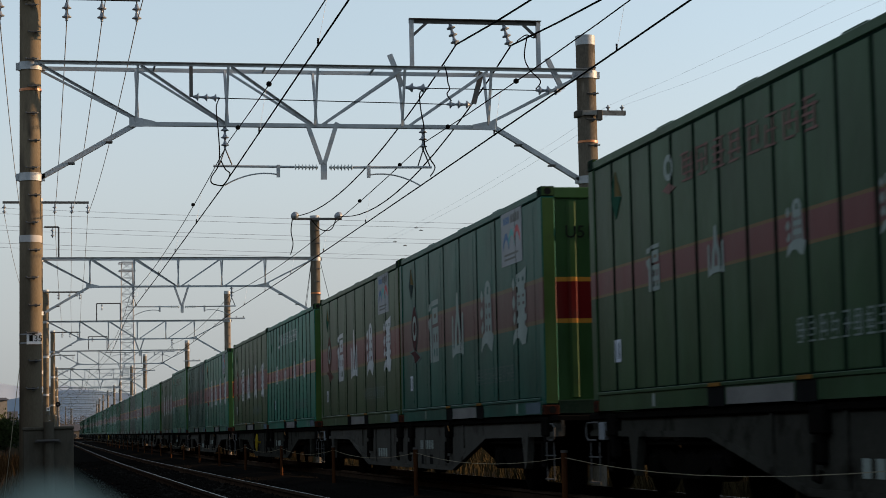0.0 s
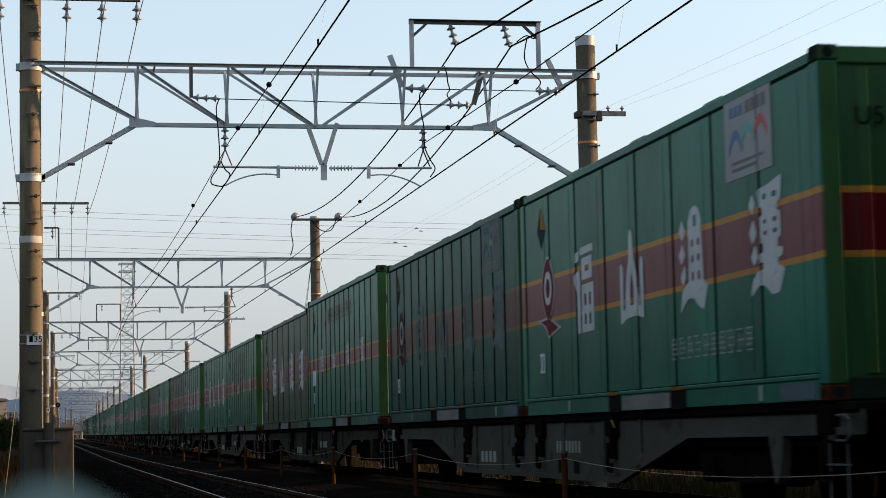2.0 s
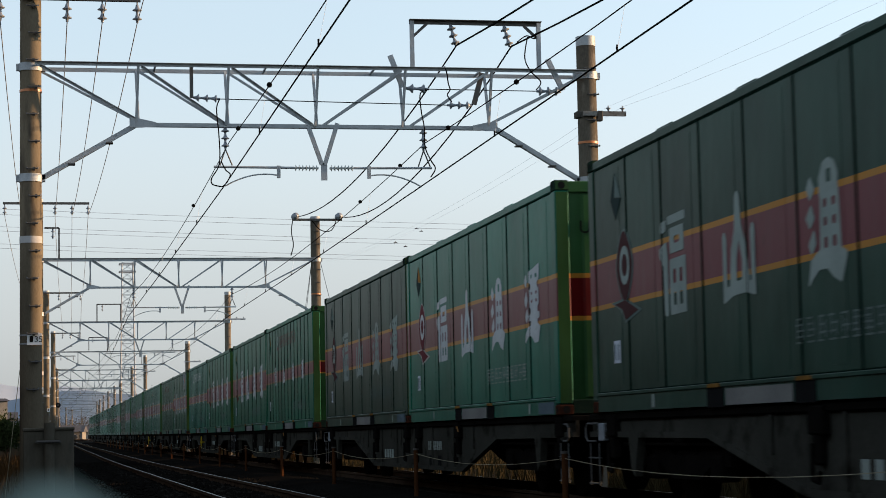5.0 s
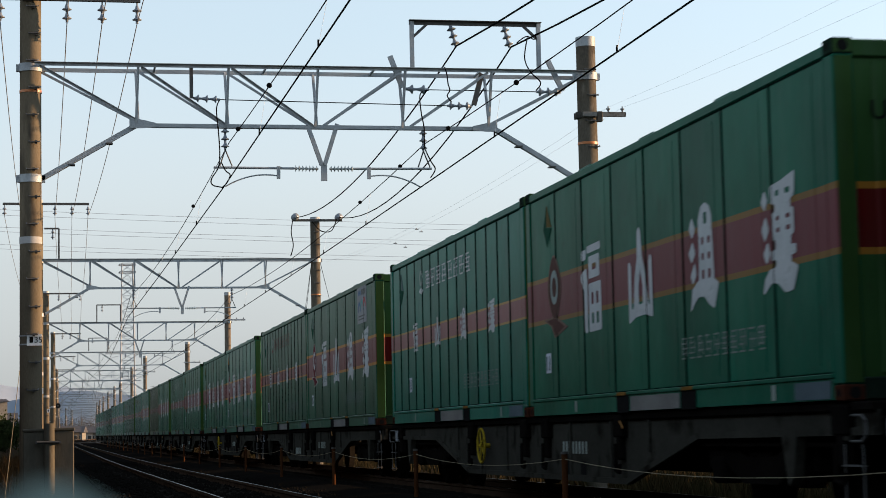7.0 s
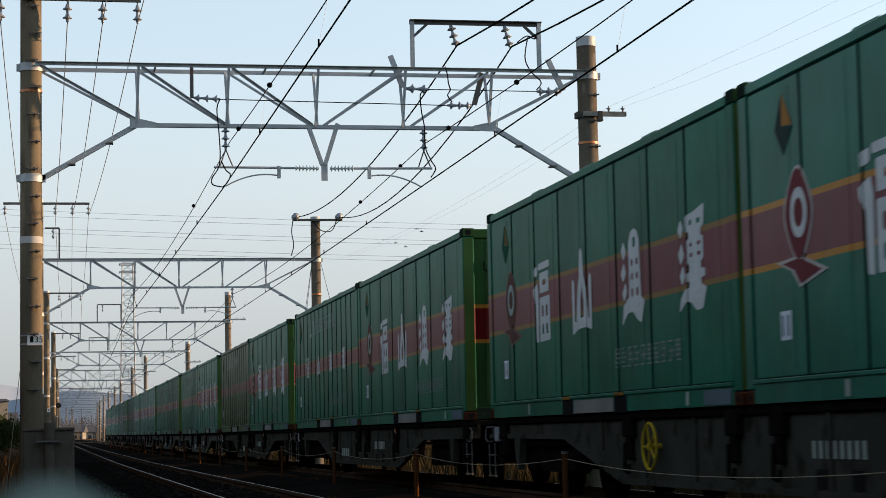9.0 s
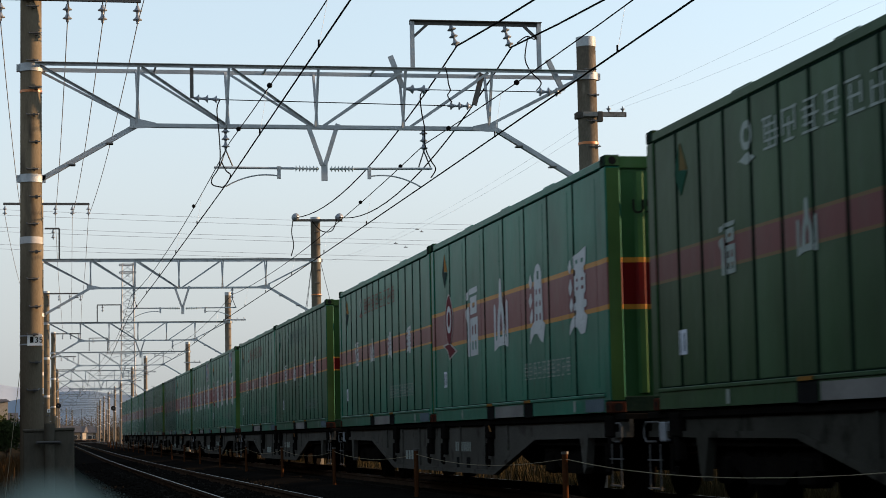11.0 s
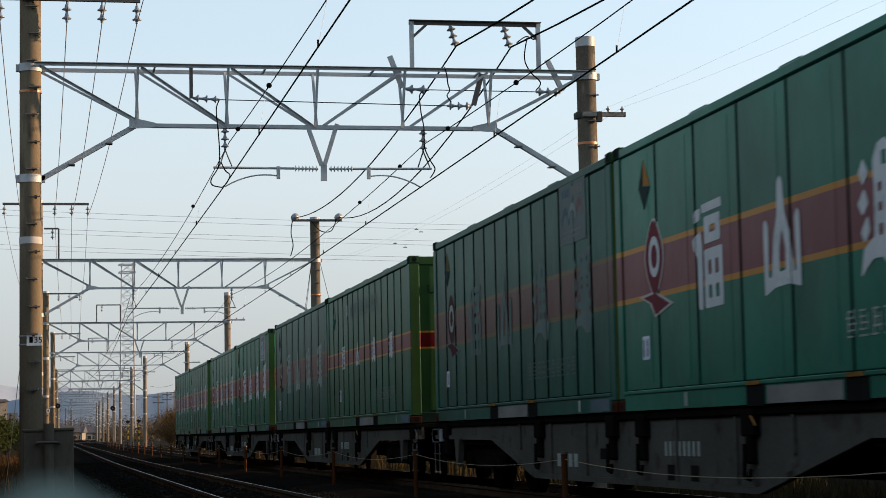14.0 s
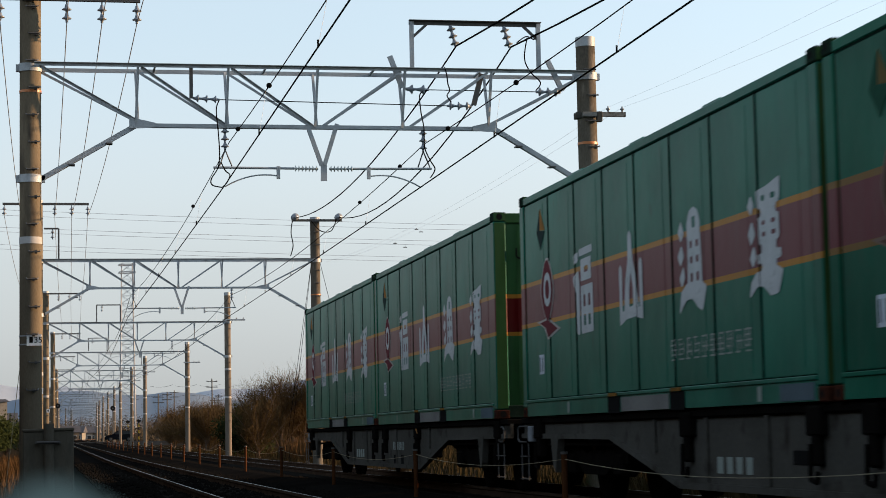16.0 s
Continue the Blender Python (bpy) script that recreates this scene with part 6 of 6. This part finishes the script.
for k in range(14):
    y = 330 + (k % 5) * 42
    utility_pole(17.5 + 1.75 * k + (y - 330) * 0.05, y, 8.2 + 1.2 * (k % 3))
rnd = random.Random(5)
for k in range(16):
    y = 470 + 31 * k
    utility_pole(bend(y) + (-3.0 - rnd.uniform(0, 4) if k % 2 else 12.5 + rnd.uniform(0, 8)), y, rnd.uniform(9, 13))
for k in range(7):
    a = (17 + 4.2 * k, 345, 10.0)
    tagged(strand("wire", sagged(a, (17 + 4.2 * (k + 1), 352, 10.4), 0.3, 6), 0.02, M_WIRE), "far dark street wire", "wire", "far wires")
    tagged(strand("wire", sagged((17 + 4.2 * k, 372, 9.0), (17 + 4.2 * (k + 1), 372, 9.2), 0.3, 6), 0.02, M_WIRE), "far dark street wire", "wire", "far wires")

lattice_mast(-24.0, 600.0, 0.0, 71.0, 4.0, 1.2, 14)
lattice_mast(292.0, 600.0, 0.0, 71.0, 4.0, 1.2, 14)


M_FARWOOD = rough("far_brown_wood", (0.022, 0.021, 0.016), (0.050, 0.040, 0.029), 0.95, relief=0)


def far_woods(n, seed, y0, y1, low, high):
    """Distant leafless woods: many small clumps of twigs and leaves."""
    rnd = random.Random(seed)
    verts, faces = [], []
    for k in range(n):
        y = rnd.uniform(y0, y1)
        side = rnd.random() < 0.75
        x = bend(y) + (rnd.uniform(13, 90) if side else rnd.uniform(-70, -6 if y < 470 or y > 520 else 3)) if y < 1000 else rnd.uniform(-60, 130)
        z0 = rise(420) - 0.7
        h = rnd.uniform(low, high)
        for j in range(60):
            c = Vector((x + rnd.gauss(0, 1.6), y + rnd.gauss(0, 1.3), z0 + h * rnd.uniform(0.05, 1.0)))
            u = Vector((rnd.gauss(0, 1), rnd.gauss(0, 1), rnd.gauss(0, 1))).normalized() * rnd.uniform(0.12, 0.42)
            v = u.orthogonal().normalized() * rnd.uniform(0.05, 0.2)
            b = len(verts)
            verts += [c - u, c + v, c + u, c - v]
            faces.append((b, b + 1, b + 2, b + 3))
    me = bpy.data.meshes.new("far_woods")
    me.from_pydata([tuple(v) for v in verts], [], faces)
    me.materials.append(M_FARWOOD)
    tagged(new("far_woods", me), "brown leafless woods among the far houses", "woods", kind="stuff")


far_woods(420, 93, 335, 430, 1.0, 3.2)
far_woods(420, 94, 488, 500, 1.0, 4.2)
far_woods(900, 91, 560, 1000, 2.5, 8.0)
far_woods(1700, 92, 1005, 1060, 5.0, 14.0)
M_FAINT = plain("pale_far_cable", (0.40, 0.43, 0.46), 0.7)
for z in (67.5, 65.9, 62.3, 61.0, 57.2, 55.9):
    tagged(strand("power_line", sagged((-24, 599, z + 2.2), (292, 599, z - 4.6), 1.6, 20), 0.055, M_FAINT), "faint far overhead power line", "wire", "power lines")


for x, y, z in ((110.4, 598.9, 63.5), (111.8, 598.9, 62.7), (103.7, 598.9, 59.2), (106.8, 598.9, 58.0)):
    ob = tagged(new("line_spacer"), "small dark spacer on the far power line", "spacer", "line spacers")
    ob.location = (x, y, z)
    bm = bmesh.new()
    rod(bm, (-0.55, 0, 0), (0.55, 0, 0), 0.13, 8)
    rod(bm, (0, 0, -0.1), (0, 0, 0.45), 0.08, 6)
    part("bar", bm, M_STEELDARK, ob)


def hills(name, y, seed, base, rows, mat, label):
    """A low ridge far off: heights along x, with a back slope."""
    rnd = random.Random(seed)
    verts, faces = [], []
    n = 420
    for k in range(n):
        x = -2600 + 5200 * k / (n - 1) + 250
        h = base
        for f, a, p in rows:
            h += a * math.sin(x * f + p)
        h += rnd.uniform(-0.25, 0.25) + 1.2 * math.sin(x * 0.043 + seed) + 0.5 * math.sin(x * 0.11)
        verts += [(x, y - h * 3.0, -8), (x, y - h * 1.2, h * 0.62), (x, y, h), (x, y + 500, -8)]
    for k in range(n - 1):
        for j in range(3):
            a = 4 * k + j
            faces.append((a, a + 4, a + 5, a + 1))
    me = bpy.data.meshes.new(name)
    me.from_pydata(verts, [], faces)
    me.materials.append(mat)
    me.shade_smooth()
    tagged(new(name, me), label, "hill", kind="structure")


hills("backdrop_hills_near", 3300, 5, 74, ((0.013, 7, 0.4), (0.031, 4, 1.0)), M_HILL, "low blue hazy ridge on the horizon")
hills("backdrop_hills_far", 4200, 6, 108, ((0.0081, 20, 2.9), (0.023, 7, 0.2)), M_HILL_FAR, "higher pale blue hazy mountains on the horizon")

# ---- what moves ----
COURSE = (232.3786, 193.0733, 4.0757, -0.7539, -0.7825)       # the tail's place up the line, slowly slowing


def motions():
    for thing, behind, height in TRAIN:
        walk(thing, [(float(t), on_line(tail_at(t) - behind, TRACK_R, height)) for t in range(17)])
    zc = rise(CROSS) + 0.02
    walk(CAR, [(0.0, pose(24.0, CROSS, zc)), (13.3, pose(24.0, CROSS, zc)), (14.2, pose(20.2, CROSS, zc)), (14.9, pose(15.6, CROSS, zc)), (15.4, pose(13.1, CROSS, zc)), (15.7, pose(11.5, CROSS, zc)), (16.0, pose(10.1, CROSS, zc))])


motions()
